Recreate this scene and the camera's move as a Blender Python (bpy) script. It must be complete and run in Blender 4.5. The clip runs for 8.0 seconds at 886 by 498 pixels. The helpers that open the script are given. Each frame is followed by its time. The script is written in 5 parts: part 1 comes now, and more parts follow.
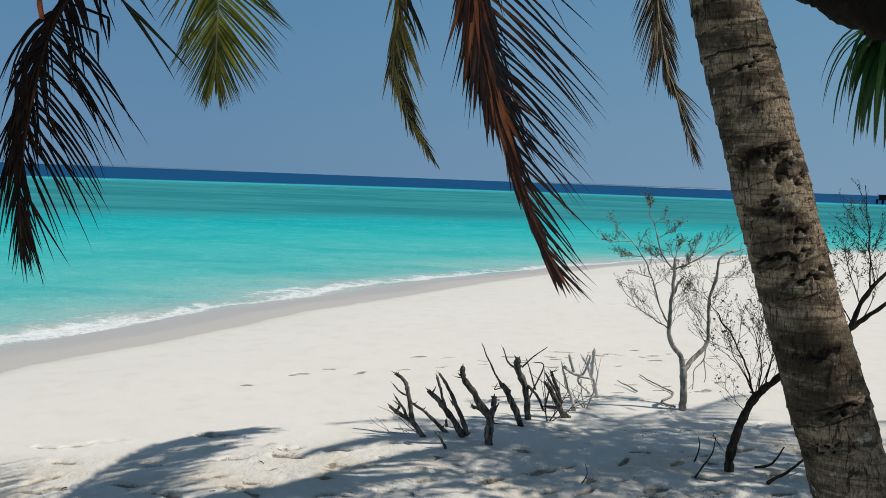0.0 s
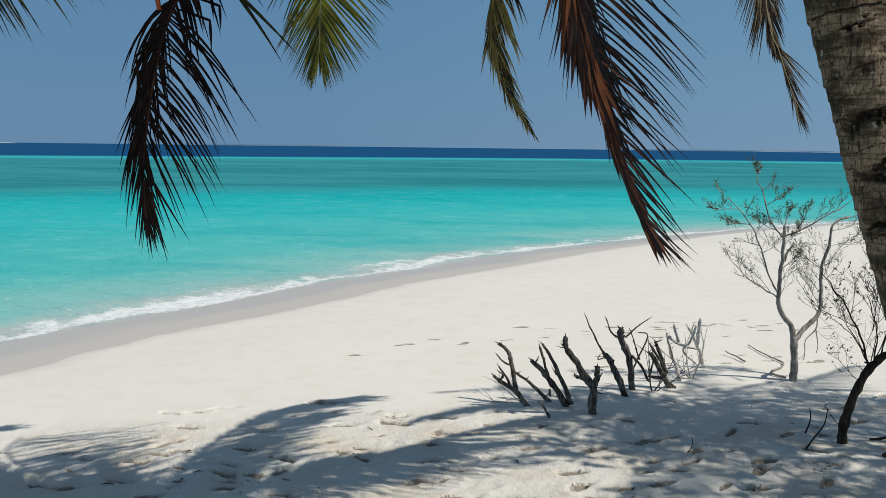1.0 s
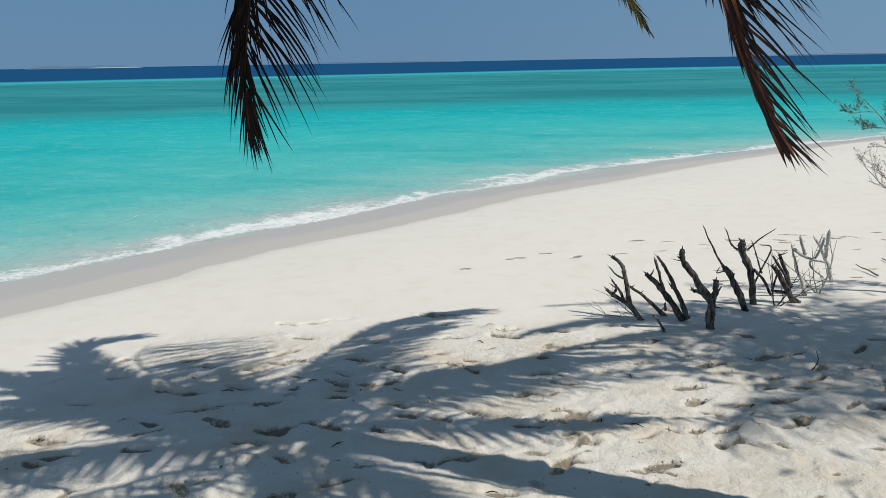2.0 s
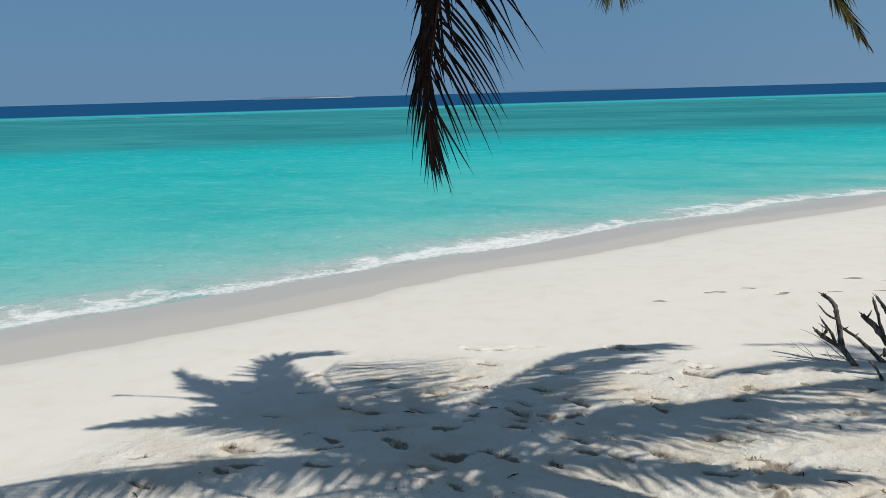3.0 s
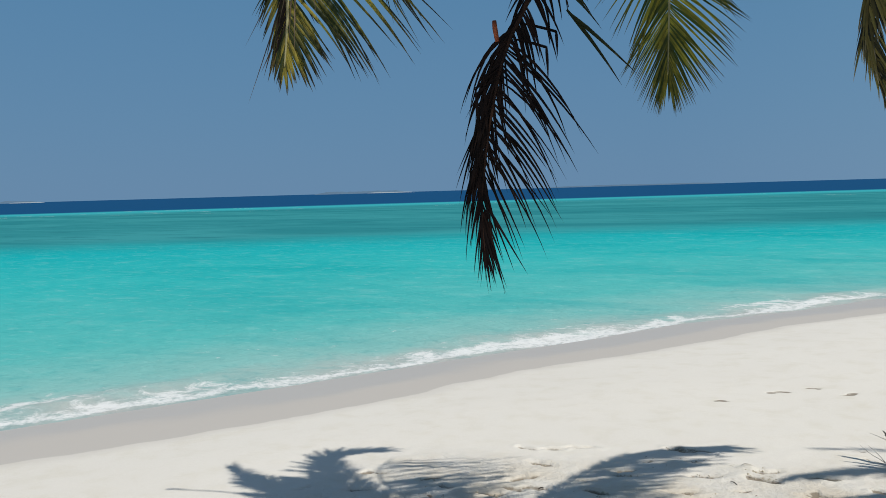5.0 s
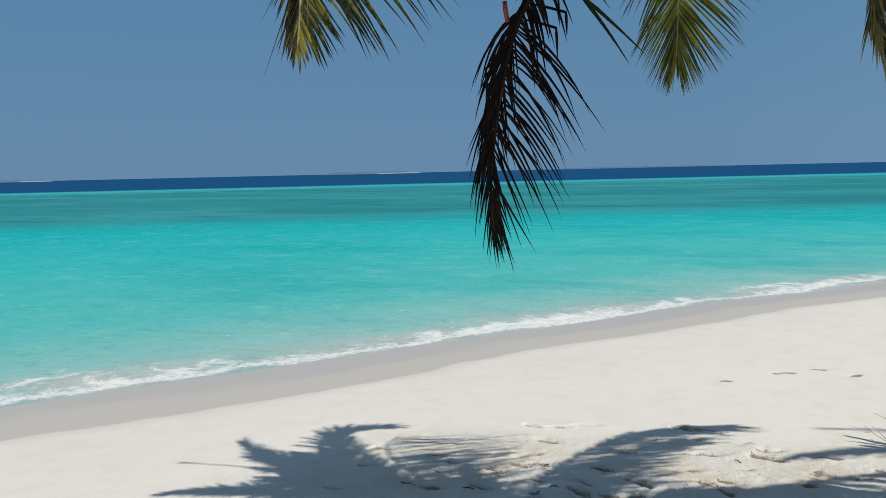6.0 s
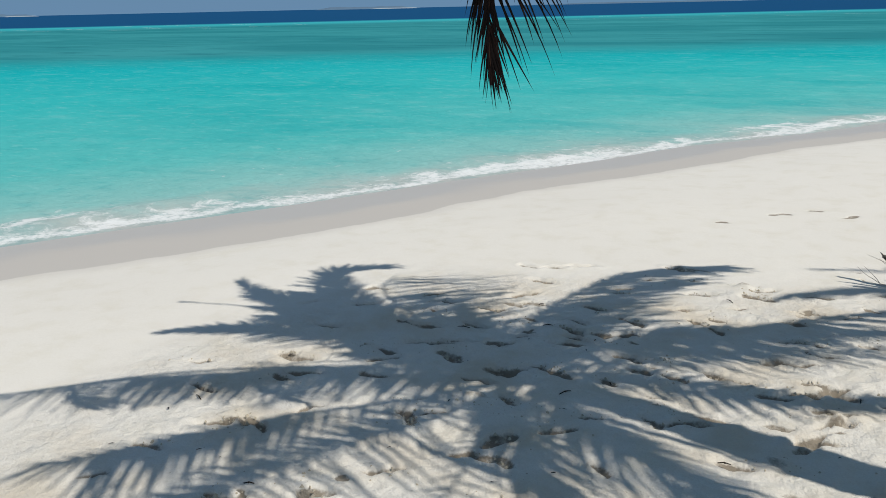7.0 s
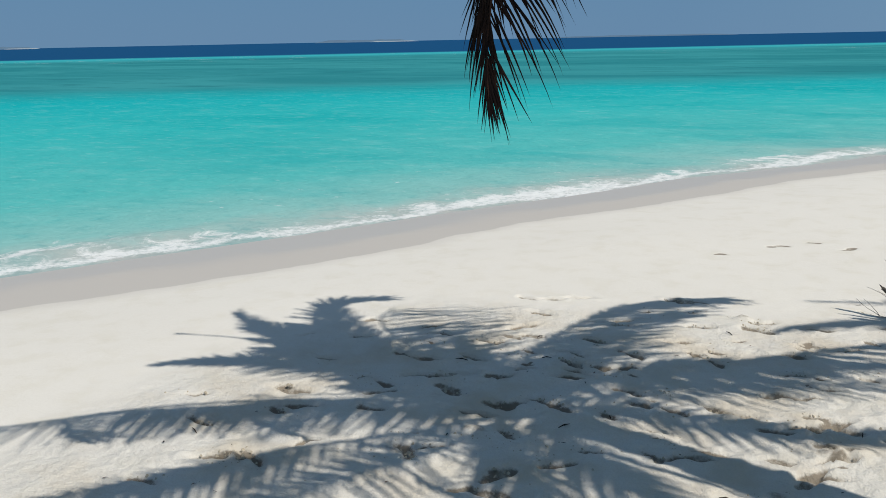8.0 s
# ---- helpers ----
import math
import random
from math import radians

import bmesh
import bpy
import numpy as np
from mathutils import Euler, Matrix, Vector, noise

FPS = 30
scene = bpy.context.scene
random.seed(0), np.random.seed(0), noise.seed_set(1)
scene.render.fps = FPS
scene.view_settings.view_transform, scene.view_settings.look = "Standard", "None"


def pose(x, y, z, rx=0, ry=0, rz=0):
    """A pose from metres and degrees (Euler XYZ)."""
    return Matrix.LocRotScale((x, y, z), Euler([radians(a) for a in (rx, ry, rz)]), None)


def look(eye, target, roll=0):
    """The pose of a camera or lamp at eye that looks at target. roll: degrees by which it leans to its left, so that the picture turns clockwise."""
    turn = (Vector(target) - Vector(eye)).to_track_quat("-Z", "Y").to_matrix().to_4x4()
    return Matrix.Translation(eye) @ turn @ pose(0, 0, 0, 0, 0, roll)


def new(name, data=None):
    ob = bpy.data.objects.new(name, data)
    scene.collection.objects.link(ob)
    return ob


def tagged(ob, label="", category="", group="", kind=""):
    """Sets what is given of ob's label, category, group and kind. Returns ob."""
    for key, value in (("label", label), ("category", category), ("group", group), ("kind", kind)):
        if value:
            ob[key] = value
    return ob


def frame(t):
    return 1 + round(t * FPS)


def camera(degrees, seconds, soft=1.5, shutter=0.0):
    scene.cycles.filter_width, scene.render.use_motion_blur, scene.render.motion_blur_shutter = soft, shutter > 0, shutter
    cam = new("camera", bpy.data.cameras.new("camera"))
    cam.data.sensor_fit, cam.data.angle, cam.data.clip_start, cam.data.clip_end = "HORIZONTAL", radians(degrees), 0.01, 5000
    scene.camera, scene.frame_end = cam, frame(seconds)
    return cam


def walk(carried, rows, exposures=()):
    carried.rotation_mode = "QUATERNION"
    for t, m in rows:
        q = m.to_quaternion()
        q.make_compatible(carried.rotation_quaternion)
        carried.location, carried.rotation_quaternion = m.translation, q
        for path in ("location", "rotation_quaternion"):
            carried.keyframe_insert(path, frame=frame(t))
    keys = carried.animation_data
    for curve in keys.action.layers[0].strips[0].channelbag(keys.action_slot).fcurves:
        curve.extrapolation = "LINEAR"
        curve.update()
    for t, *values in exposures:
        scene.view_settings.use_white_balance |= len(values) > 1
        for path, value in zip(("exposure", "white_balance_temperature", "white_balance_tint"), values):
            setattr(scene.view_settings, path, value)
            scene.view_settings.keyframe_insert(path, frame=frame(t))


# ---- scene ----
import functools

cam = camera(53.29, 8.0, soft=0.55)
PATH = [
    (0.0, pose(-0.000, -0.000, 2.400, 85.44, -2.18, 0.00)),
    (0.5, pose(-0.004, -0.028, 2.405, 85.44, -2.25, 0.01)),
    (0.7, pose(-0.006, -0.030, 2.403, 85.44, -1.70, 0.98)),
    (1.0, pose(0.010, -0.087, 2.412, 83.42, -0.68, 6.50)),
    (1.2, pose(0.016, -0.076, 2.413, 83.10, 0.25, 8.45)),
    (2.3, pose(0.032, 0.099, 2.346, 76.96, 0.93, 17.35)),
    (2.5, pose(0.041, 0.128, 2.351, 80.09, 0.58, 20.69)),
    (3.0, pose(0.059, 0.209, 2.325, 80.03, 1.57, 26.58)),
    (3.5, pose(0.045, 0.262, 2.322, 80.34, 1.19, 28.18)),
    (4.0, pose(0.059, 0.222, 2.334, 80.22, 1.37, 29.27)),
    (4.5, pose(0.061, 0.260, 2.354, 84.54, 1.39, 29.53)),
    (4.7, pose(0.068, 0.240, 2.352, 86.00, 1.42, 29.84)),
    (5.8, pose(0.104, 0.133, 2.338, 86.20, 1.35, 30.90)),
    (6.0, pose(0.107, 0.135, 2.338, 84.98, 1.30, 30.77)),
    (6.2, pose(0.104, 0.164, 2.340, 81.29, 1.34, 30.76)),
    (6.3, pose(0.102, 0.178, 2.340, 78.85, 1.42, 30.73)),
    (6.5, pose(0.099, 0.207, 2.342, 74.47, 1.41, 30.79)),
    (7.0, pose(0.070, 0.230, 2.327, 74.64, 1.20, 30.66)),
    (7.5, pose(0.064, 0.229, 2.343, 75.52, 1.20, 30.54)),
    (8.0, pose(0.059, 0.244, 2.327, 76.66, 1.12, 30.54)),
]
walk(cam, PATH)

# ---------------------------------------------------------------- world, sun
SUN_EL, SUN_AZ = 55.5, math.atan2(-0.09, 0.68)      # the sun stands to the right; shadows fall to the left
V = Vector((-0.68, 0.09))                            # shadow shift per metre of height

world = bpy.data.worlds.new("world")
scene.world = world
world.use_nodes = True
wn = world.node_tree
sky = wn.nodes.new("ShaderNodeTexSky")
sky.sky_type, sky.sun_disc = "NISHITA", False
sky.sun_elevation = radians(SUN_EL)
sky.sun_rotation = math.pi / 2 - SUN_AZ
sky.air_density, sky.dust_density, sky.ozone_density = 1.0, 0.4, 1.5
# sea haze: an even grey-blue veil that thins out with height
up = wn.nodes.new("ShaderNodeSeparateXYZ")
wn.links.new(wn.nodes.new("ShaderNodeTexCoord").outputs["Generated"], up.inputs[0])
veil = wn.nodes.new("ShaderNodeMapRange")
veil.interpolation_type = "SMOOTHSTEP"
for key, value in (("From Min", 0.0), ("From Max", 0.75), ("To Min", 0.97), ("To Max", 0.6)):
    veil.inputs[key].default_value = value
wn.links.new(up.outputs[2], veil.inputs["Value"])
tone = wn.nodes.new("ShaderNodeValToRGB")
tone.color_ramp.elements[0].position, tone.color_ramp.elements[0].color = 0.0, (1.36, 2.68, 4.42, 1)
tone.color_ramp.elements.new(0.75).color = (0.27, 1.17, 1.98, 1)
tone.color_ramp.elements[1].position, tone.color_ramp.elements[1].color = 0.30, (0.72, 2.24, 4.1, 1)
wn.links.new(up.outputs[2], tone.inputs[0])
haze = wn.nodes.new("ShaderNodeMix")
haze.data_type = "RGBA"
wn.links.new(veil.outputs[0], haze.inputs[0])
wn.links.new(sky.outputs[0], haze.inputs[6])
# towards the sun's side the haze is paler
side = wn.nodes.new("ShaderNodeMapRange")
for key, value in (("From Min", -0.28), ("From Max", 0.6), ("To Min", 0.0), ("To Max", 1.0)):
    side.inputs[key].default_value = value
wn.links.new(up.outputs[0], side.inputs["Value"])
pale = wn.nodes.new("ShaderNodeMix")
pale.data_type, pale.blend_type = "RGBA", "MULTIPLY"
pale.inputs[7].default_value = (1.58, 1.34, 1.16, 1)
wn.links.new(side.outputs[0], pale.inputs[0])
wn.links.new(tone.outputs[0], pale.inputs[6])
wn.links.new(pale.outputs[2], haze.inputs[7])
wn.links.new(haze.outputs[2], wn.nodes["Background"].inputs[0])
wn.nodes["Background"].inputs[1].default_value = 0.09

sun = new("sun", bpy.data.lights.new("sun", "SUN"))
sun.data.energy, sun.data.angle, sun.data.color = 3.4, radians(0.53), (1.0, 0.95, 0.87)
to_sun = Vector((math.cos(SUN_AZ) * math.cos(radians(SUN_EL)), math.sin(SUN_AZ) * math.cos(radians(SUN_EL)), math.sin(radians(SUN_EL))))
sun.matrix_world = look(to_sun * 30, (0, 0, 0))


# ---------------------------------------------------------------- helpers for materials
class Mat:
    """A node material with short calls for its nodes."""

    def __init__(self, name):
        self.m = bpy.data.materials.new(name)
        self.m.use_nodes = True
        self.t = self.m.node_tree
        self.b = self.t.nodes["Principled BSDF"]
        self.out = self.t.nodes["Material Output"]

    def put(self, sock, value):
        if isinstance(value, bpy.types.NodeSocket):
            self.t.links.new(value, sock)
        elif isinstance(value, tuple) and len(value) == 3 and sock.type == "RGBA":
            sock.default_value = (*value, 1)
        else:
            sock.default_value = value

    def set(self, **kw):
        for k, v in kw.items():
            self.put(self.b.inputs[k.replace("_", " ")], v)

    def coord(self, kind="Object"):
        return self.t.nodes.new("ShaderNodeTexCoord").outputs[kind]

    def pos(self):
        return self.t.nodes.new("ShaderNodeNewGeometry").outputs["Position"]

    def attr(self, name):
        n = self.t.nodes.new("ShaderNodeAttribute")
        n.attribute_name = name
        return n.outputs["Fac"]

    def island(self):
        return self.t.nodes.new("ShaderNodeNewGeometry").outputs["Random Per Island"]

    def piece(self):
        """A number from 0 to 1 for each leaf, whether it is an island of a mesh or an object of its own."""
        own = self.t.nodes.new("ShaderNodeObjectInfo").outputs["Random"]
        return self.math("FRACT", self.math("ADD", self.island(), self.math("MULTIPLY", own, 7.3)))

    def scaled(self, vec, x, y, z):
        n = self.t.nodes.new("ShaderNodeMapping")
        n.inputs["Scale"].default_value = (x, y, z)
        self.put(n.inputs["Vector"], vec)
        return n.outputs[0]

    def noise(self, vec, scale, detail=4.0, rough=0.55, distort=0.0):
        n = self.t.nodes.new("ShaderNodeTexNoise")
        self.put(n.inputs["Vector"], vec)
        for k, v in (("Scale", scale), ("Detail", detail), ("Roughness", rough), ("Distortion", distort)):
            n.inputs[k].default_value = v
        return n.outputs["Fac"]

    def math(self, op, a, b=0.0, c=0.0):
        n = self.t.nodes.new("ShaderNodeMath")
        n.operation = op
        for s, v in zip(n.inputs, (a, b, c)):
            self.put(s, v)
        return n.outputs[0]

    def step(self, x, lo, hi, a=0.0, b=1.0):
        """a below lo, b above hi, smooth between."""
        n = self.t.nodes.new("ShaderNodeMapRange")
        n.interpolation_type = "SMOOTHSTEP"
        for k, v in (("Value", x), ("From Min", lo), ("From Max", hi), ("To Min", a), ("To Max", b)):
            self.put(n.inputs[k], v)
        return n.outputs[0]

    def mix(self, f, a, b, mode="MIX"):
        n = self.t.nodes.new("ShaderNodeMix")
        n.data_type, n.blend_type = "RGBA", mode
        n.clamp_factor = True
        self.put(n.inputs[0], f)
        self.put(n.inputs[6], a)
        self.put(n.inputs[7], b)
        return n.outputs[2]

    def ramp(self, f, *stops):
        n = self.t.nodes.new("ShaderNodeValToRGB")
        e = n.color_ramp.elements
        while len(e) < len(stops):
            e.new(0.5)
        for el, (p, c) in zip(e, stops):
            el.position, el.color = p, (*c, 1)
        self.put(n.inputs[0], f)
        return n.outputs[0]

    def bump(self, h, strength, dist):
        n = self.t.nodes.new("ShaderNodeBump")
        n.inputs["Strength"].default_value, n.inputs["Distance"].default_value = strength, dist
        self.put(n.inputs["Height"], h)
        self.put(self.b.inputs["Normal"], n.outputs[0])
        return n.outputs[0]


# ---------------------------------------------------------------- materials
def sand_material():
    m = Mat("coral_sand")
    p = m.pos()
    s = m.attr("shore")
    s = m.math("ADD", s, m.math("MULTIPLY", m.math("SUBTRACT", m.noise(p, 0.7, 3), 0.5), 0.9))
    s = m.math("ADD", s, m.math("MULTIPLY", m.math("SUBTRACT", m.noise(p, 0.28, 1), 0.5), 1.1))
    big, mid, grain = m.noise(p, 0.35, 3), m.noise(p, 3.0, 5, 0.6), m.noise(p, 90, 3, 0.7)
    dry = m.mix(big, (0.805, 0.778, 0.715), (0.76, 0.727, 0.662))
    dry = m.mix(m.step(mid, 0.45, 0.75, 0, 0.35), dry, (0.65, 0.605, 0.49))
    dry = m.mix(m.step(grain, 0.35, 0.75, 0, 0.22), dry, (0.45, 0.40, 0.33))
    litter = m.step(m.noise(p, 26, 2, 0.5), 0.73, 0.78)
    dirty = m.step(m.attr("trampled"), 0.12, 0.7)
    dry = m.mix(m.math("MULTIPLY", m.math("MULTIPLY", litter, dirty), 0.6), dry, (0.22, 0.16, 0.10))
    dry = m.mix(m.math("MULTIPLY", dirty, m.step(m.noise(p, 1.7, 4), 0.4, 0.7, 0, 0.55)), dry, (0.62, 0.53, 0.40))
    # footprint hollows get their shade painted in; lumps get a browner tone
    shade_and_clod = m.math("MULTIPLY", m.attr("dent"), m.step(m.noise(p, 55, 3), 0.3, 0.6, 0.8, 1.0))
    dry = m.mix(m.math("MULTIPLY", m.step(shade_and_clod, 0.28, 0.62, 0, 0.85), m.step(m.noise(p, 11, 4, 0.65), 0.30, 0.50, 0.4, 1.0)), dry, (0.21, 0.175, 0.13))
    lap = m.math("ADD", m.attr("damp"), m.math("MULTIPLY", m.math("SUBTRACT", m.noise(p, 1.1, 4), 0.5), 0.30))
    wet = m.math("MAXIMUM", m.step(lap, -0.035, 0.035, 1, 0), m.step(lap, -0.1, 0.30, 0.5, 0))
    m.set(Base_Color=m.mix(wet, dry, (0.535, 0.505, 0.465)), Roughness=m.step(s, -0.5, 0.1, 0.42, 0.9))
    m.put(m.b.inputs["Specular IOR Level"], m.step(s, -0.5, 0.1, 0.35, 0.12))
    clod = m.math("MULTIPLY", m.math("MULTIPLY", m.math("ADD", m.noise(p, 20, 5, 0.7), m.noise(m.scaled(p, 9, 14, 9), 1.0, 4, 0.65)), dirty), 1.2)
    rough = m.math("ADD", m.math("MULTIPLY", m.math("ADD", m.math("MULTIPLY", grain, 0.25), mid), m.step(dirty, 0.0, 0.8, 0.14, 1.0)), clod)
    n = m.bump(m.math("MULTIPLY", rough, m.step(s, -0.2, 1.5, 0.05, 1.0)), 0.6, 0.035)
    return m.m


def water_material():
    m = Mat("lagoon_water")
    p = m.pos()
    s, r = m.attr("shore"), m.attr("reef")
    flat = m.scaled(p, 1, 1, 0)
    long_ = m.noise(m.scaled(p, 0.08, 0.15, 0), 1.0, 5, 0.6)
    s = m.math("ADD", s, m.math("MULTIPLY", m.math("SUBTRACT", m.noise(flat, 0.45, 4), 0.5), 2.2))
    off = m.math("MULTIPLY", s, -1)
    r = m.math("ADD", r, m.math("MULTIPLY", m.math("SUBTRACT", m.noise(m.scaled(p, 0.02, 0.05, 0), 1.0, 4), 0.5), 9))
    near = m.ramp(m.math("DIVIDE", off, 40.0), (0.02, (0.50, 0.485, 0.46)), (0.04, (0.42, 0.50, 0.475)), (0.068, (0.25, 0.52, 0.49)), (0.14, (0.10, 0.49, 0.47)), (0.40, (0.04, 0.47, 0.47)), (0.8, (0.008, 0.42, 0.445)))
    near = m.mix(m.step(long_, 0.45, 0.68, 0, 0.6), near, (0.0, 0.38, 0.395))
    # sky glints and dark wave faces painted into the water's colour
    ripple_glint = m.noise(m.scaled(p, 0.65, 0.9, 0), 1.0, 6, 0.68)
    near = m.mix(m.step(ripple_glint, 0.50, 0.72, 0, 0.22), near, (0.30, 0.62, 0.60))
    near = m.mix(m.step(ripple_glint, 0.34, 0.48, 0.16, 0), near, (0.0, 0.30, 0.33))
    chop_glint = m.noise(m.scaled(p, 2.4, 4.0, 0), 1.0, 4, 0.6, 0.4)
    near = m.mix(m.step(chop_glint, 0.54, 0.72, 0, 0.20), near, (0.34, 0.66, 0.63))
    near = m.mix(m.step(chop_glint, 0.30, 0.46, 0.20, 0), near, (0.02, 0.33, 0.35))
    patch = m.step(m.noise(m.scaled(p, 0.035, 0.08, 0), 1.0, 5, 0.6, 0.6), 0.36, 0.66)
    teal = m.mix(patch, (0.024, 0.225, 0.25), (0.045, 0.30, 0.32))
    teal = m.mix(m.step(m.noise(m.scaled(p, 0.16, 0.42, 0), 1.0, 5, 0.65), 0.52, 0.68, 0, 0.45), teal, (0.014, 0.15, 0.18))
    col = m.mix(m.step(m.math("ADD", r, m.math("MULTIPLY", m.math("SUBTRACT", m.noise(m.scaled(p, 0.10, 0.16, 0), 1.0, 4), 0.5), 8)), 38, 57), near, teal)
    col = m.mix(m.step(r, 150, 182, 0, 0.85), col, (0.045, 0.45, 0.50))
    col = m.mix(m.step(r, 180, 205), col, (0.008, 0.072, 0.185))
    # foam: a ragged line at the edge and lacy streaks behind it
    lace = m.noise(flat, 2.6, 9, 0.74, 0.5)
    fine = m.noise(flat, 9.0, 6, 0.7, 0.3)
    out = m.math("MULTIPLY", m.attr("shore"), -1)
    wander = m.math("MULTIPLY", m.noise(flat, 0.33, 3), 1.5)
    gap = m.math("SUBTRACT", m.math("SUBTRACT", out, wander), 0.62)
    strong = m.step(m.noise(m.scaled(p, 0.20, 0.20, 0), 1.0, 2), 0.36, 0.60, 0.22, 1.0)
    ebb = m.step(m.noise(m.scaled(p, 0.13, 0.13, 0.5), 1.0, 2), 0.42, 0.60)
    front = m.math("MULTIPLY", m.step(m.math("ABSOLUTE", gap), 0.0, 0.30, 1, 0), m.step(strong, 0.0, 1.0, 0.75, 1.0))
    back = m.math("MULTIPLY", m.step(m.math("ABSOLUTE", m.math("SUBTRACT", gap, 0.75)), 0.05, 0.75, 1, 0), ebb)
    wash = m.math("MAXIMUM", m.math("MULTIPLY", m.math("MULTIPLY", m.step(gap, -0.02, 0.1), m.step(gap, 0.1, 0.9, 1, 0)), strong), back)
    foam = m.step(m.math("ADD", fine, m.math("MULTIPLY", front, 0.46)), 0.68, 1.0)
    foam = m.math("MAXIMUM", foam, m.math("MULTIPLY", m.step(m.math("ADD", lace, m.math("MULTIPLY", wash, 0.27)), 0.60, 0.80), m.step(out, 0.7, 1.4)))
    foam = m.math("MULTIPLY", foam, m.step(out, 3.6, 6.0, 0.85, 0))
    film = m.math("MULTIPLY", m.step(lace, 0.60, 0.70), m.step(off, 3.0, 9.0, 0.30, 0))
    foam = m.math("MAXIMUM", foam, film)
    break_ = m.math("MULTIPLY", m.step(m.noise(m.scaled(p, 0.09, 0.5, 0), 1.0, 3), 0.655, 0.72), m.step(r, 120, 160))
    foam = m.math("MAXIMUM", foam, m.math("MULTIPLY", break_, m.step(r, 182, 195, 0.8, 0)))
    m.set(Base_Color=m.mix(foam, col, (0.86, 0.87, 0.86)), Roughness=0.6)
    m.put(m.b.inputs["Specular IOR Level"], 0.0)
    h = m.math("ADD", m.noise(m.scaled(p, 0.8, 1.6, 0), 1.3, 5, 0.6), m.math("MULTIPLY", m.noise(flat, 7, 4), 0.3))
    n = m.bump(m.math("ADD", h, m.math("MULTIPLY", foam, 0.06)), 0.7, 0.12)
    gloss = m.t.nodes.new("ShaderNodeBsdfGlossy")
    gloss.inputs["Roughness"].default_value = 0.12
    m.put(gloss.inputs["Normal"], n)
    mixer = m.t.nodes.new("ShaderNodeMixShader")
    mixer.inputs[0].default_value = 0.05
    m.put(mixer.inputs[1], m.b.outputs[0])
    m.put(mixer.inputs[2], gloss.outputs[0])
    m.put(m.out.inputs[0], mixer.outputs[0])
    return m.m


def bark_material():
    m = Mat("palm_bark")
    p = m.coord()
    fibre = m.noise(m.scaled(p, 90, 90, 30), 1.0, 5, 0.7)
    blotch = m.noise(m.scaled(p, 3.2, 3.2, 7.5), 1.0, 5, 0.62, 0.4)
    crack = m.step(m.noise(m.scaled(p, 48, 48, 9), 1.0, 3, 0.55, 0.5), 0.57, 0.63)
    crack = m.math("MULTIPLY", crack, m.step(m.noise(p, 5.5, 3), 0.42, 0.56))
    line_ = m.noise(m.scaled(p, 4, 4, 60), 1.0, 4, 0.6, 0.25)
    c = m.mix(m.step(fibre, 0.3, 0.7), (0.13, 0.094, 0.062), (0.46, 0.36, 0.25))
    c = m.mix(m.step(line_, 0.52, 0.62, 0, 0.62), c, (0.055, 0.041, 0.028))
    c = m.mix(m.step(line_, 0.34, 0.44, 0.5, 0), c, (0.36, 0.29, 0.205))
    c = m.mix(m.step(blotch, 0.44, 0.60, 0, 0.82), c, (0.034, 0.025, 0.017))
    c = m.mix(m.step(m.noise(p, 14, 4), 0.64, 0.68, 0, 0.7), c, (0.50, 0.47, 0.41))
    band = m.noise(m.scaled(p, 1.3, 1.3, 4.2), 1.0, 4, 0.55, 0.3)
    c = m.mix(m.step(band, 0.47, 0.62, 0, 0.72), c, (0.040, 0.031, 0.021))
    c = m.mix(m.step(m.noise(m.scaled(p, 5, 5, 9), 1.0, 4, 0.6, 0.3), 0.60, 0.70, 0, 0.55), c, (0.055, 0.078, 0.040))
    c = m.mix(m.math("MULTIPLY", crack, 0.8), c, (0.028, 0.02, 0.016))
    c = m.mix(m.step(m.math("ADD", m.attr("scar"), m.math("MULTIPLY", m.math("SUBTRACT", m.noise(p, 45, 4, 0.7), 0.5), 0.9)), 0.34, 0.62, 0, 0.86), c, (0.022, 0.016, 0.012))
    m.set(Base_Color=c, Roughness=0.95)
    m.put(m.b.inputs["Specular IOR Level"], 0.15)
    m.bump(m.math("SUBTRACT", m.math("ADD", m.math("MULTIPLY", fibre, 0.6), m.math("MULTIPLY", blotch, 0.6)), m.math("ADD", m.math("MULTIPLY", crack, 0.7), m.math("MULTIPLY", line_, 0.4))), 1.0, 0.022)
    return m.m


def wood_material(name, light, dark, rough=0.9):
    m = Mat(name)
    p = m.coord()
    g = m.noise(m.scaled(p, 40, 40, 8), 1.0, 6, 0.65)
    b = m.noise(p, 7, 4)
    c = m.mix(m.step(g, 0.32, 0.74), dark, light)
    c = m.mix(m.step(m.noise(p, 55, 4, 0.7), 0.5, 0.7, 0, 0.5), c, tuple(0.6 * v for v in light))
    c = m.mix(m.step(b, 0.5, 0.7, 0, 0.6), c, tuple(0.45 * v for v in dark))
    m.set(Base_Color=c, Roughness=rough)
    m.put(m.b.inputs["Specular IOR Level"], 0.12)
    m.bump(g, 0.8, 0.008)
    return m.m


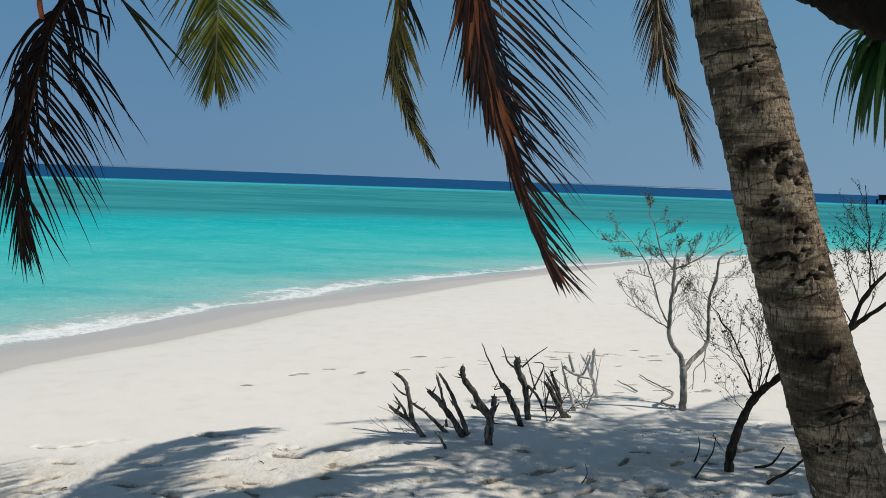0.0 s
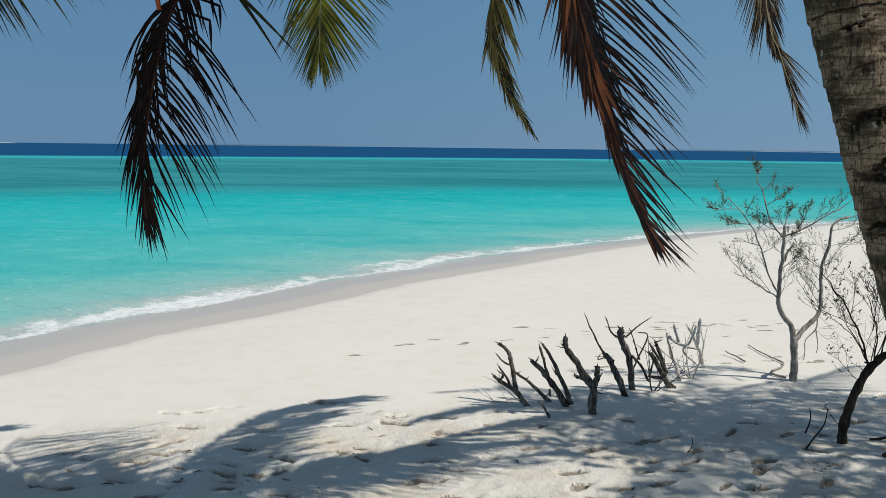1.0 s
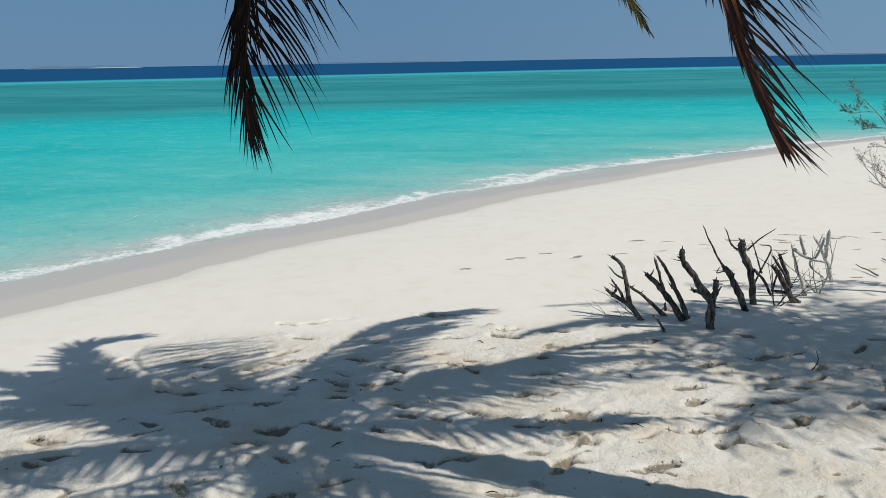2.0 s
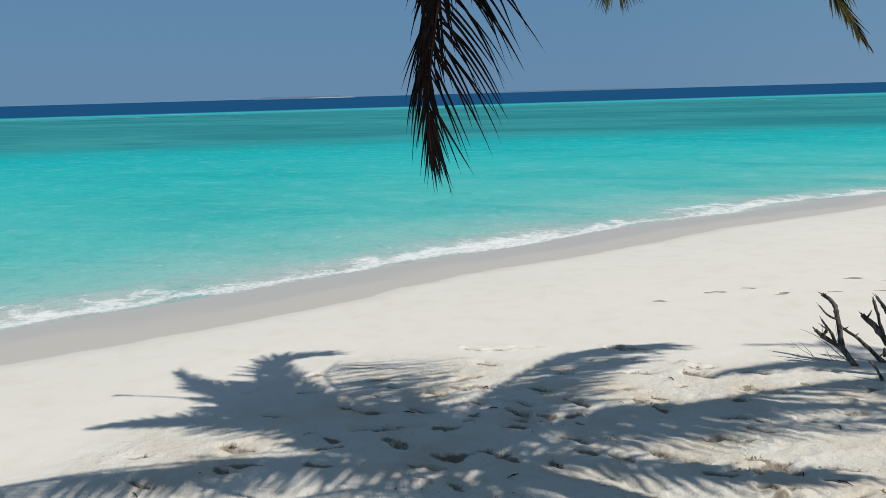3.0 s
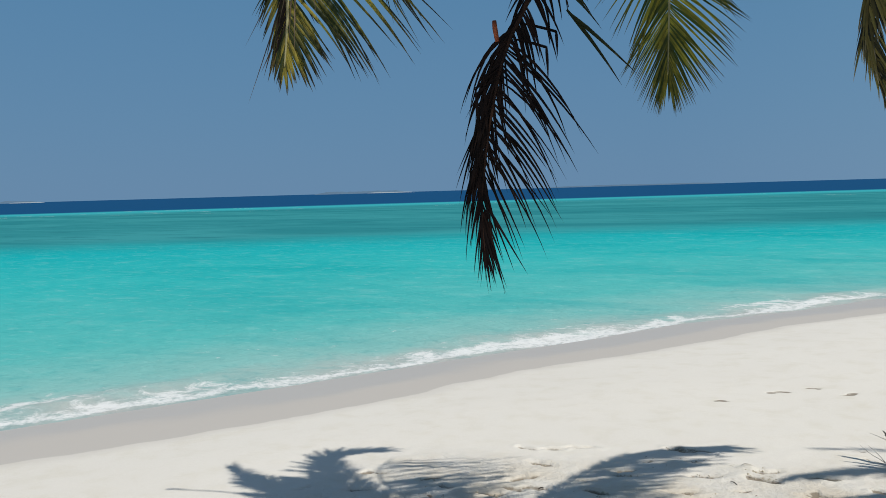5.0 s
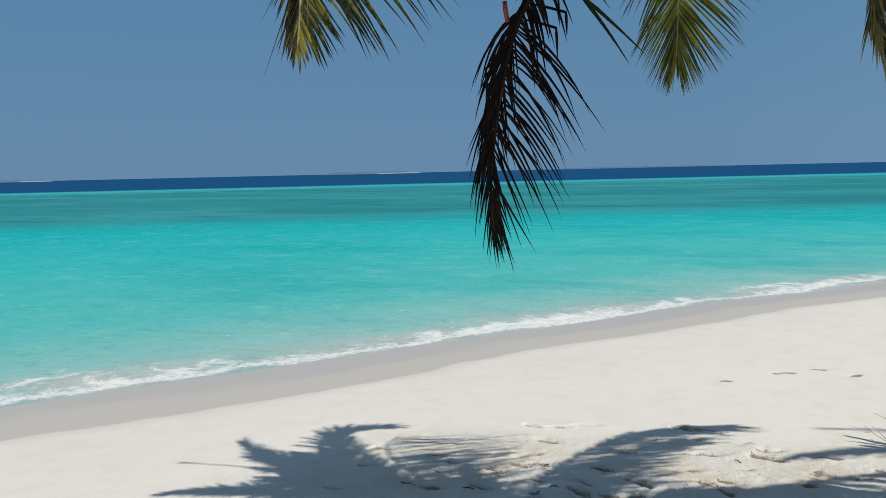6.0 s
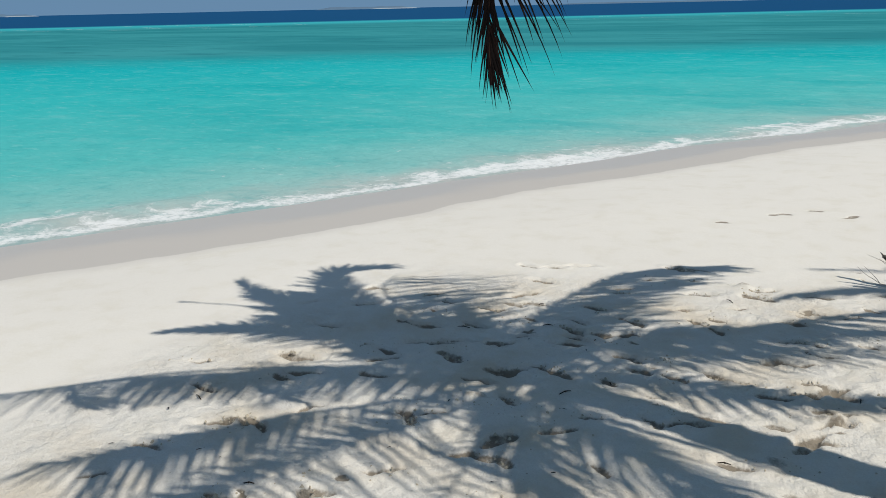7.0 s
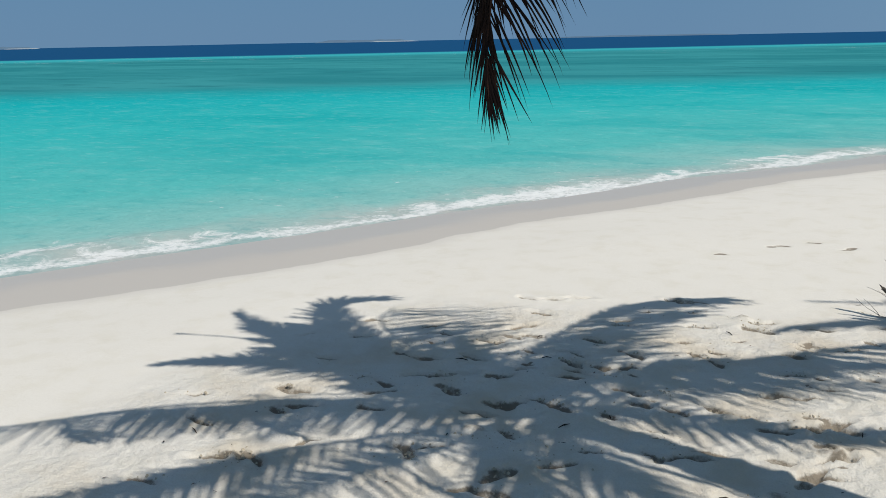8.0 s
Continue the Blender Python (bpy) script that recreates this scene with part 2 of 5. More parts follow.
def leaf_material(name, a, b, tip, through_=0.25, share=(0.0, 1.0), shine=0.35, tip_from=(0.45, 1.0), stained=0.5):
    m = Mat(name)
    c = m.mix(m.step(m.piece(), share[0], share[1]), a, b)
    c = m.mix(m.step(m.attr("along"), tip_from[0], tip_from[1], 0, 0.85), c, tip)
    c = m.mix(m.step(m.noise(m.coord(), 9, 4), 0.45, 0.7, 0, stained), c, tuple(0.5 * v for v in a))
    m.set(Base_Color=c, Roughness=0.5)
    m.put(m.b.inputs["Specular IOR Level"], shine)
    if through_:
        tr = m.t.nodes.new("ShaderNodeBsdfTranslucent")
        m.put(tr.inputs[0], c)
        mixer = m.t.nodes.new("ShaderNodeMixShader")
        mixer.inputs[0].default_value = through_
        m.put(mixer.inputs[1], m.b.outputs[0])
        m.put(mixer.inputs[2], tr.outputs[0])
        m.put(m.out.inputs[0], mixer.outputs[0])
    return m.m


def plain_material(name, a, b, scale=8.0, rough=0.85):
    m = Mat(name)
    m.set(Base_Color=m.mix(m.noise(m.coord(), scale, 5), a, b), Roughness=rough)
    return m.m


SAND, WATER, BARK = sand_material(), water_material(), bark_material()
DEADWOOD = wood_material("charred_driftwood", (0.25, 0.225, 0.20), (0.022, 0.018, 0.016))
PALEWOOD = wood_material("sun_bleached_wood", (0.80, 0.77, 0.71), (0.48, 0.44, 0.39))
GREYWOOD = wood_material("grey_bush_bark", (0.56, 0.52, 0.465), (0.20, 0.175, 0.15))
DARKWOOD = wood_material("dark_bush_bark", (0.085, 0.065, 0.048), (0.022, 0.017, 0.013))
GREEN = leaf_material("green_frond", (0.055, 0.10, 0.02), (0.10, 0.14, 0.025), (0.16, 0.15, 0.04), 0.35)
YELLOW = leaf_material("yellowing_frond", (0.07, 0.10, 0.02), (0.42, 0.36, 0.05), (0.10, 0.08, 0.035), 0.45, (0.1, 0.9), 0.35, (0.5, 1.0), 0.6)
EDGED = leaf_material("yellow_frond_dry_edges", (0.05, 0.065, 0.018), (0.40, 0.33, 0.05), (0.035, 0.025, 0.018), 0.4, (0.2, 0.95), 0.35, (0.5, 0.85), 0.6)
# frond green again, with shade worked into the colour
SHADED = leaf_material("shaded_green_leaflet", (0.028, 0.035, 0.016), (0.05, 0.055, 0.022), (0.03, 0.025, 0.018), 0.12, (0.0, 1.0), 0.1)
HALFDRY = leaf_material("half_dry_frond", (0.018, 0.018, 0.008), (0.27, 0.22, 0.06), (0.50, 0.42, 0.29), 0.3, (0.15, 0.95), 0.3, (0.6, 1.0), 0.7)
BROWN = leaf_material("brown_frond", (0.013, 0.008, 0.007), (0.20, 0.07, 0.03), (0.016, 0.011, 0.010), 0.06, (0.50, 1.0), 0.30, (0.14, 0.6), 0.3)
RUST = leaf_material("rust_brown_folded_leaf", (0.035, 0.014, 0.010), (0.40, 0.125, 0.045), (0.03, 0.013, 0.010), 0.08, (0.18, 0.85), 0.22, (0.45, 1.0), 0.4)
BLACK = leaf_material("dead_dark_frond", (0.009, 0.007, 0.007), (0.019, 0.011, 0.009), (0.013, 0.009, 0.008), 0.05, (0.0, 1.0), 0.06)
STRAW = leaf_material("straw_frond", (0.022, 0.014, 0.010), (0.34, 0.26, 0.17), (0.10, 0.075, 0.05), 0.12, (0.35, 1.0), 0.15)
STRAP = leaf_material("strap_leaf", (0.025, 0.075, 0.02), (0.05, 0.13, 0.03), (0.07, 0.10, 0.03), 0.3)
BUSHLEAF = leaf_material("bush_leaf", (0.07, 0.10, 0.045), (0.12, 0.13, 0.06), (0.13, 0.11, 0.07), 0.2)
SNAPPED = wood_material("snapped_orange_stalk", (0.40, 0.11, 0.05), (0.20, 0.055, 0.03), 0.8)
PALESTALK = wood_material("pale_frond_stalk", (0.50, 0.46, 0.26), (0.32, 0.29, 0.14), 0.5)
CRUMB = plain_material("damp_sand_crumb", (0.60, 0.54, 0.43), (0.40, 0.34, 0.255), 14.0, 0.95)
RACHIS = wood_material("frond_stalk", (0.22, 0.18, 0.06), (0.10, 0.08, 0.03), 0.6)
# limb bark with its shade put into the colour, almost black
SHADEDWOOD = wood_material("shade_darkened_limb_bark", (0.016, 0.012, 0.010), (0.006, 0.005, 0.004))
RACHIS_DARK = wood_material("dark_dead_stalk", (0.045, 0.022, 0.014), (0.018, 0.010, 0.008), 0.7)


# ---------------------------------------------------------------- helpers for meshes
def mesh_object(name, verts, faces, mat, parent=None, attrs=None, smooth=True):
    me = bpy.data.meshes.new(name)
    me.from_pydata([tuple(v) for v in verts], [], faces)
    for key, values in (attrs or {}).items():
        me.attributes.new(key, "FLOAT", "POINT").data.foreach_set("value", np.asarray(values, dtype=np.float32))
    me.materials.append(mat)
    if smooth:
        me.polygons.foreach_set("use_smooth", [True] * len(me.polygons))
    me.update()
    ob = new(name, me)
    ob.parent = parent
    return ob


class Geo:
    """Gathers tubes and blades for one mesh."""

    def __init__(self):
        self.v, self.f, self.along = [], [], []

    def tube(self, pts, radii, sides=7, rough=0.0, seed=0, cap=True):
        rnd = random.Random(seed)
        pts = [Vector(p) for p in pts]
        start = len(self.v)
        side = None
        for i, p in enumerate(pts):
            d = (pts[min(i + 1, len(pts) - 1)] - pts[max(i - 1, 0)]).normalized()
            if side is None:
                side = d.orthogonal().normalized()
            side = (side - d * side.dot(d)).normalized()
            up = d.cross(side)
            for k in range(sides):
                a = 2 * math.pi * k / sides
                rr = radii[i] * (1 + rough * rnd.uniform(-1, 1))
                self.v.append(p + (side * math.cos(a) + up * math.sin(a)) * rr)
                self.along.append(i / (len(pts) - 1))
        for i in range(len(pts) - 1):
            for k in range(sides):
                a, b = start + i * sides + k, start + i * sides + (k + 1) % sides
                self.f.append((a, b, b + sides, a + sides))
        if cap:
            self.f.append(tuple(range(start + sides - 1, start - 1, -1)))
            self.f.append(tuple(range(start + (len(pts) - 1) * sides, start + len(pts) * sides)))

    def blade(self, base, way, normal, length, width, droop, segs=5, curl=0.0, fold=0.35, blunt=0.0):
        """A folded strap leaf that bends down along its length."""
        p, d = Vector(base), Vector(way).normalized()
        start = len(self.v)
        for i in range(segs + 1):
            t = i / segs
            w = width * (min(1.0, 0.45 + 2.2 * t) if t < 0.25 else 1.0) * max(blunt, (1 - t) ** 0.75) * 0.55
            n = Vector(normal) - d * Vector(normal).dot(d)
            n = n.normalized() if n.length > 1e-6 else d.orthogonal().normalized()
            side = d.cross(n).normalized()
            self.v += [p - side * w + n * (fold * w), p, p + side * w + n * (fold * w)]
            self.along += [t, t, t]
            p = p + d * (length / segs)
            d = (d + Vector((0, 0, -1)) * (droop / segs) + side * (curl / segs)).normalized()
        for i in range(segs):
            a = start + 3 * i
            self.f += [(a, a + 1, a + 4, a + 3), (a + 1, a + 2, a + 5, a + 4)]

    def done(self, name, mat, parent=None):
        return mesh_object(name, self.v, self.f, mat, parent, {"along": self.along})


def spline(pts, n):
    """n + 1 points of a smooth curve through pts."""
    P = [Vector(p) for p in pts]
    P = [P[0] * 2 - P[1]] + P + [P[-1] * 2 - P[-2]]
    out = []
    for i in range(n + 1):
        u = i / n * (len(P) - 3)
        k = min(int(u), len(P) - 4)
        t = u - k
        a, b, c, d = P[k:k + 4]
        out.append(0.5 * ((2 * b) + (c - a) * t + (2 * a - 5 * b + 4 * c - d) * t * t + (3 * b - a - 3 * c + d) * t ** 3))
    return out


@functools.lru_cache(maxsize=None)
def lattice(shape, seed):
    return np.random.RandomState(seed).rand(*shape)


def value_noise(x, y, scale, seed):
    """Smooth noise in -1..1 over arrays of places."""
    g = lattice((256, 256), seed)
    u, v = x * scale, y * scale
    i, j = np.floor(u).astype(int), np.floor(v).astype(int)
    a, b = u - i, v - j
    a, b = a * a * (3 - 2 * a), b * b * (3 - 2 * b)
    i0, i1, j0, j1 = i % 256, (i + 1) % 256, j % 256, (j + 1) % 256
    return 2 * ((g[i0, j0] * (1 - a) + g[i1, j0] * a) * (1 - b) + (g[i0, j1] * (1 - a) + g[i1, j1] * a) * b) - 1


def axis(lo, hi, step, growth, reach):
    """Even steps from lo to hi, then ever wider ones out to reach on both sides."""
    mid = list(np.arange(lo, hi + step / 2, step))
    left, right, d = [lo], [hi], step
    while right[-1] < reach:
        d *= growth
        right.append(right[-1] + d)
        left.append(left[-1] - d)
    return np.array(left[:0:-1] + mid + right[1:])


# ---------------------------------------------------------------- ground and sea
SEA = -0.255
SHORE_Y = np.array([-4000, -60, -20, 0, 5.4, 6.9, 8.2, 9.6, 11.3, 14.3, 16.3, 18.6, 21.7, 24.1, 28.0, 33.5, 40.0, 60, 120, 4000])
SHORE_X = np.array([-900, -32, -20, -11.3, -8.3, -7.55, -6.9, -6.2, -5.4, -3.85, -3.0, -1.4, 0.3, 2.3, 5.4, 11.2, 20.0, 52, 170, 9000])


def shore(x, y):
    """How far inland of the high-water line, roughly in metres."""
    return (x - np.interp(y, SHORE_Y, SHORE_X)) * 0.78


WET_Y = np.array([-4000, -60, 0, 5.2, 6, 7, 8, 9, 10, 11, 12, 13, 14, 15, 16, 17.5, 19, 21, 23, 25, 28, 33.5, 40, 60, 120, 4000])
WET_X = np.array([-899, -31.2, -10.5, -7.62, -7.15, -6.6, -6.1, -5.65, -5.45, -5.05, -4.45, -3.84, -3.36, -2.9, -2.45, -1.5, -0.5, 0.74, 2.0, 3.4, 5.7, 11.6, 20.5, 52.6, 170.6, 9001])


def damp(x, y):
    """How far inland of the edge that the last wave wetted."""
    return (x - np.interp(y, WET_Y, WET_X)) * 0.78


def trampled(x, y):
    """0 on smooth beach, 1 on the trodden sand under the trees."""
    edge = (y - 7.6) - 0.28 * x + 0.5 * value_noise(x, y, 0.9, 5)
    return np.clip(0.5 - edge * 0.45, 0, 1) * np.clip((x + 5.2) / 1.5, 0, 1) * np.clip((40 - np.hypot(x, y)) / 10, 0, 1)


def ground_height(x, y):
    s = shore(x, y)
    z = np.where(s < 1.5, -0.17 + 0.075 * s, -0.0575 + 0.0575 * (1 - np.exp(-(s - 1.5) * 1.1)))
    z = np.where(s < -1.7, -0.2975 - 2.2 * (1 - np.exp((s + 1.7) * 0.045)), z)
    t = trampled(x, y)
    z = z + t * (0.008 * value_noise(x, y, 1.7, 11) + 0.004 * value_noise(x, y, 4.1, 12) + 0.006 * (0.6 - 2 * np.abs(value_noise(x + 0.05 * value_noise(x, y, 7, 41), y, 5.3, 13))) + 0.007 * value_noise(x, y, 13, 42) + 0.006 * (0.5 - np.abs(value_noise(x, y, 21, 16))))
    z = z + np.clip(s - 1, 0, 1) * (0.010 * value_noise(x, y, 0.6, 14) + 0.002 * value_noise(x, y, 6, 15))
    # a low dune rises behind and beside the camera
    z = z + 0.80 * np.clip(1 - np.hypot(x - 0.6, (y + 0.6) * 1.15) / 3.0, 0, 1) ** 1.4
    z = z + 1.6 * np.clip((x - 9 - 0.5 * y) / 14, 0, 1) ** 1.5 * np.clip((s - 4) / 10, 0, 1)
    return z


def footprints():
    """Dents in the sand: place, heading, size."""
    rnd = random.Random(4)
    marks = [(-3.26, 5.0), (-2.85, 5.15), (-2.58, 4.2), (-1.1, 4.9), (-0.42, 5.36), (-3.12, 4.6), (-1.29, 7.32), (-2.28, 5.95), (-3.09, 6.14), (-2.83, 6.38), (-2.0, 7.83), (-2.84, 7.6), (-1.32, 10.8), (-0.4, 5.0), (-0.75, 4.55), (-3.63, 4.31), (-3.1, 5.26), (-2.79, 6.4), (-1.7, 6.8), (-2.85, 7.57), (-1.21, 7.3), (-2.0, 6.0), (-2.35, 6.15), (-2.2, 5.7), (-1.95, 6.35), (-3.0, 5.75), (-3.3, 5.55), (-2.65, 5.5), (-1.75, 5.65), (-2.45, 4.85), (-2.05, 5.2)]
    out = [(x, y, rnd.uniform(-0.5, 0.5), rnd.uniform(0.85, 1.15)) for x, y in marks]
    for x0, y0, dx, dy, n in ((-4.4, 5.6, 0.52, 0.30, 11), (-4.2, 4.4, 0.55, 0.22, 12), (-3.6, 3.6, 0.5, 0.25, 10), (-2.2, 5.3, 0.5, 0.16, 12), (-1.4, 6.6, 0.6, 0.12, 11), (-0.6, 4.9, 0.55, 0.3, 9), (0.6, 6.9, 0.6, 0.25, 8), (-2.0, 10.0, 0.5, 0.28, 11), (0.4, 10.9, 0.5, 0.22, 9), (0.9, 10.1, 0.45, 0.1, 8), (-0.2, 11.6, 0.42, 0.08, 9), (1.0, 12.1, 0.4, 0.06, 9), (0.6, 9.6, 0.4, 0.15, 7)):
        for i in range(n):
            out.append((x0 + dx * i + rnd.uniform(-0.15, 0.15), y0 + dy * i + rnd.uniform(-0.2, 0.2), math.atan2(dy, dx) + rnd.uniform(-0.6, 0.6), rnd.uniform(0.6, 0.95) if y0 > 9.5 else rnd.uniform(0.7, 1.15)))
    for i in range(270):
        x, y = rnd.uniform(-4.2, 5.5), rnd.uniform(2.8, 9.2)
        out.append((x, y, rnd.uniform(-0.6, 0.8), rnd.uniform(0.35, 1.0)))
    return out


DENTS = {}


def stamp(x, y, z):
    dent = np.zeros_like(z)
    for px_, py_, a, k in footprints():
        if ground_trample(px_, py_) < 0.06 and py_ < 9.5:
            continue
        near = (np.abs(x - px_) < 0.4) & (np.abs(y - py_) < 0.4)
        dx, dy = x[near] - px_, y[near] - py_
        wx, wy = 0.035 * value_noise(x[near], y[near], 8, 31) + 0.014 * value_noise(x[near], y[near], 23, 33), 0.035 * value_noise(x[near], y[near], 8, 32) + 0.014 * value_noise(x[near], y[near], 23, 34)
        slim = 0.030 + 0.022 * math.sin(37 * px_ + 11 * py_) ** 2
        u = ((dx + wx) * math.cos(a) + (dy + wy) * math.sin(a)) / (0.13 * k)
        v = (-(dx + wx) * math.sin(a) + (dy + wy) * math.cos(a)) / (slim * k)
        q = u * u + v * v
        deep, rim = (0.016, 0.0) if py_ > 9.5 else (0.044, 0.010)
        z[near] += k * (-deep * np.exp(-q * q * 1.2) + rim * np.exp(-((np.sqrt(q) - 1.6) / 0.38) ** 2) * (0.6 + 0.4 * np.sin(5 * u + 9 * k)))
        # mask of the shade painted into the print's hollow
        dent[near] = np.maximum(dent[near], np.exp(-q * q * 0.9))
    for px_, py_, k in ((-3.41, 3.67, 1.0), (-2.61, 4.15, 1.1), (-2.02, 4.55, 0.8), (-2.37, 4.61, 0.9), (-0.4, 5.38, 1.4), (-0.59, 4.65, 0.8), (-2.02, 7.87, 0.9), (-1.38, 7.55, 0.7), (-0.46, 5.3, 1.2), (0.1, 5.2, 0.9), (0.5, 5.6, 1.0), (-0.1, 7.1, 0.9), (-1.9, 5.9, 0.7), (1.6, 6.2, 1.1), (2.1, 6.6, 1.0), (1.2, 5.8, 1.2), (2.4, 7.0, 1.0)):
        near = (np.abs(x - px_) < 0.4) & (np.abs(y - py_) < 0.4)
        q = np.hypot((x[near] - px_) / (0.12 * k), (y[near] - py_) / (0.06 * k)) + 0.5 * value_noise(x[near], y[near], 16, 51)
        lump = np.clip(1.25 - q, 0, 1) ** 0.6
        z[near] += lump * (0.022 + 0.014 * value_noise(x[near], y[near], 24, 52) - 0.012 * (np.abs(value_noise(x[near], y[near], 11, 53)) < 0.1))
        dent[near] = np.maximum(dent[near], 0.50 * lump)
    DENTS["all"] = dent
    return z


def ground_trample(x, y):
    return float(trampled(np.array([x]), np.array([y]))[0])


def height_at(x, y):
    return float(ground_height(np.array([float(x)]), np.array([float(y)]))[0])


def sheet(name, xs, ys, fn, mat, attrs):
    X, Y = np.meshgrid(xs, ys, indexing="ij")
    Z = fn(X.ravel(), Y.ravel())
    co = np.stack([X.ravel(), Y.ravel(), Z], 1)
    nx, ny = len(xs), len(ys)
    i = (np.arange(nx - 1)[:, None] * ny + np.arange(ny - 1)[None, :]).ravel()
    quads = np.stack([i, i + ny, i + ny + 1, i + 1], 1)
    me = bpy.data.meshes.new(name)
    me.vertices.add(len(co))
    me.vertices.foreach_set("co", co.ravel())
    me.loops.add(quads.size)
    me.loops.foreach_set("vertex_index", quads.ravel())
    me.polygons.add(len(quads))
    me.polygons.foreach_set("loop_start", np.arange(0, quads.size, 4))
    me.polygons.foreach_set("use_smooth", np.ones(len(quads), dtype=bool))
    me.update(calc_edges=True)
    for key, f in attrs.items():
        me.attributes.new(key, "FLOAT", "POINT").data.foreach_set("value", f(co[:, 0], co[:, 1]).astype(np.float32))
    me.materials.append(mat)
    return new(name, me)


def reef(x, y):
    """Distance out to the reef, taken across the lagoon's bands."""
    left = np.log1p(np.exp(np.clip(-x / 6, -30, 30))) * 6
    left = np.where(-x / 6 > 29, -x, left)
    return 0.82 * y + 0.573 * left - 0.08 * np.clip(x, 0, None) - 2.4


def sea_height(x, y):
    s = shore(x, y)
    swell = 0.012 * value_noise(x, y * 1.7, 0.7, 21) + 0.006 * value_noise(x, y, 2.3, 22)
    line = 2.2 + 0.7 * value_noise(x, y, 0.35, 23)
    ridge = 0.05 * np.exp(-((s + line) / 0.30) ** 2) * np.clip(0.55 + value_noise(x, y, 0.28, 24), 0, 1)
    far = np.clip((-s - 1.6) / 1.5, 0, 1)
    return SEA + swell * far + ridge


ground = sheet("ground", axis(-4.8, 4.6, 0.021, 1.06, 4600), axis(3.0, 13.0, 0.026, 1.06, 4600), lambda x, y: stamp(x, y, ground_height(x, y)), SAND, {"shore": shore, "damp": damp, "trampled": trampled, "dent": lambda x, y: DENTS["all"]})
tagged(ground, "white coral sand beach, trodden under the palms and wet at the waterline", "beach", kind="structure")
water = sheet("water", axis(-13.0, 6.0, 0.11, 1.09, 4600), axis(3.0, 26.0, 0.11, 1.09, 4600), sea_height, WATER, {"shore": shore, "reef": reef})
tagged(water, "clear turquoise lagoon with foam at the shore and a deep blue horizon", "sea", kind="structure")


# ---------------------------------------------------------------- far shore
def island(name, az0, az1, dist, height, label, beach=True):
    """A low wooded island with a pale beach, seen over the sea."""
    holder = tagged(new(name), label, "island")
    rnd = random.Random(int(az0 * 10))
    a0, a1 = radians(az0), radians(az1)
    n = 60
    for part_name, low, high, depth, mat in (("woodland", 0.0, height, 60, ISLAND_HAZED_WOODS), ("beach", 0.0, height * 0.22, 90, ISLAND_HAZED_SAND)):
        if part_name == "beach" and not beach:
            continue
        v, f, top = [], [], 0.6
        for i in range(n + 1):
            t = i / n
            a = a0 + (a1 - a0) * (t if part_name == "woodland" else 0.55 + t * 0.5)
            top = 0.7 * top + 0.3 * rnd.uniform(0.45, 1.0)
            h = high * (top if part_name == "woodland" else 1.0) * min(1, 7 * t, 7 * (1 - t)) + 0.05
            for d, z in ((dist - depth, SEA - 1), (dist - depth * 0.8, SEA + h), (dist + depth, SEA + h), (dist + depth * 1.2, SEA - 1)):
                v.append((-math.sin(a) * d, math.cos(a) * d, z))
        for i in range(n):
            for k in range(3):
                q = 4 * i + k
                f.append((q, q + 1, q + 5, q + 4))
        mesh_object(part_name, v, f, mat, holder)
    return holder


# the blue of the distant haze is mixed into both island colours
ISLAND_HAZED_WOODS = plain_material("far_woods_hazed", (0.085, 0.155, 0.24), (0.10, 0.175, 0.26), 0.02)
ISLAND_HAZED_SAND = plain_material("far_beach_hazed", (0.31, 0.365, 0.41), (0.38, 0.43, 0.46), 0.02)
island("island", 38.6, 32.4, 2600, 9, "low wooded island with a pale beach on the horizon")
island("island", 58.5, 54.7, 2600, 8, "low wooded island with a pale beach on the horizon")
island("island", 24.0, 12.5, 3600, 7, "faint long low island on the horizon", False)
island("island", -5.0, -19.0, 3600, 6, "faint long low island with a pale line of surf")


def box(lo, hi):
    (a, b, c), (d, e, f) = lo, hi
    return [(a, b, c), (d, b, c), (d, e, c), (a, e, c), (a, b, f), (d, b, f), (d, e, f), (a, e, f)], [(0, 3, 2, 1), (4, 5, 6, 7), (0, 1, 5, 4), (1, 2, 6, 5), (2, 3, 7, 6), (3, 0, 4, 7)]


def jetty():
    holder = tagged(new("jetty"), "dark timber jetty with a hut on posts over the lagoon", "jetty")
    holder.matrix_world = pose(136, 277, SEA, 0, 0, -12)
    part = lambda n, lo, hi: mesh_object(n, *box(lo, hi), DARKWOOD, holder, smooth=False)
    part("deck", (0, -1, 1.1), (46, 1, 1.35))
    part("hut_wall", (1, -1.6, 1.35), (6, 1.6, 2.6))
    part("hut_roof", (0.6, -2, 2.6), (6.4, 2, 2.85))
    for i in range(26):
        part("post", (i * 1.7, -0.9, -2), (i * 1.7 + 0.3, 0.9, 1.1))


jetty()


def marker_buoy():
    holder = tagged(new("marker_buoy"), "small white marker buoy floating on the lagoon", "buoy")
    holder.matrix_world = pose(26.5, 113, SEA) @ Matrix.Scale(0.4, 4)
    g = Geo()
    g.tube([(0, 0, -0.2), (0, 0, 0.05), (0, 0, 0.3), (0, 0, 0.42)], [0.12, 0.24, 0.2, 0.05], 10)
    g.done("float", plain_material("white_plastic", (0.75, 0.75, 0.72), (0.6, 0.6, 0.58)), holder)
    g = Geo()
    g.tube([(0, 0, 0.4), (0, 0, 1.1)], [0.03, 0.03], 6)
    g.done("mast", PALEWOOD, holder)


marker_buoy()


# ---------------------------------------------------------------- the coconut palm
HUB = Vector((0.98, 4.66, 4.70))


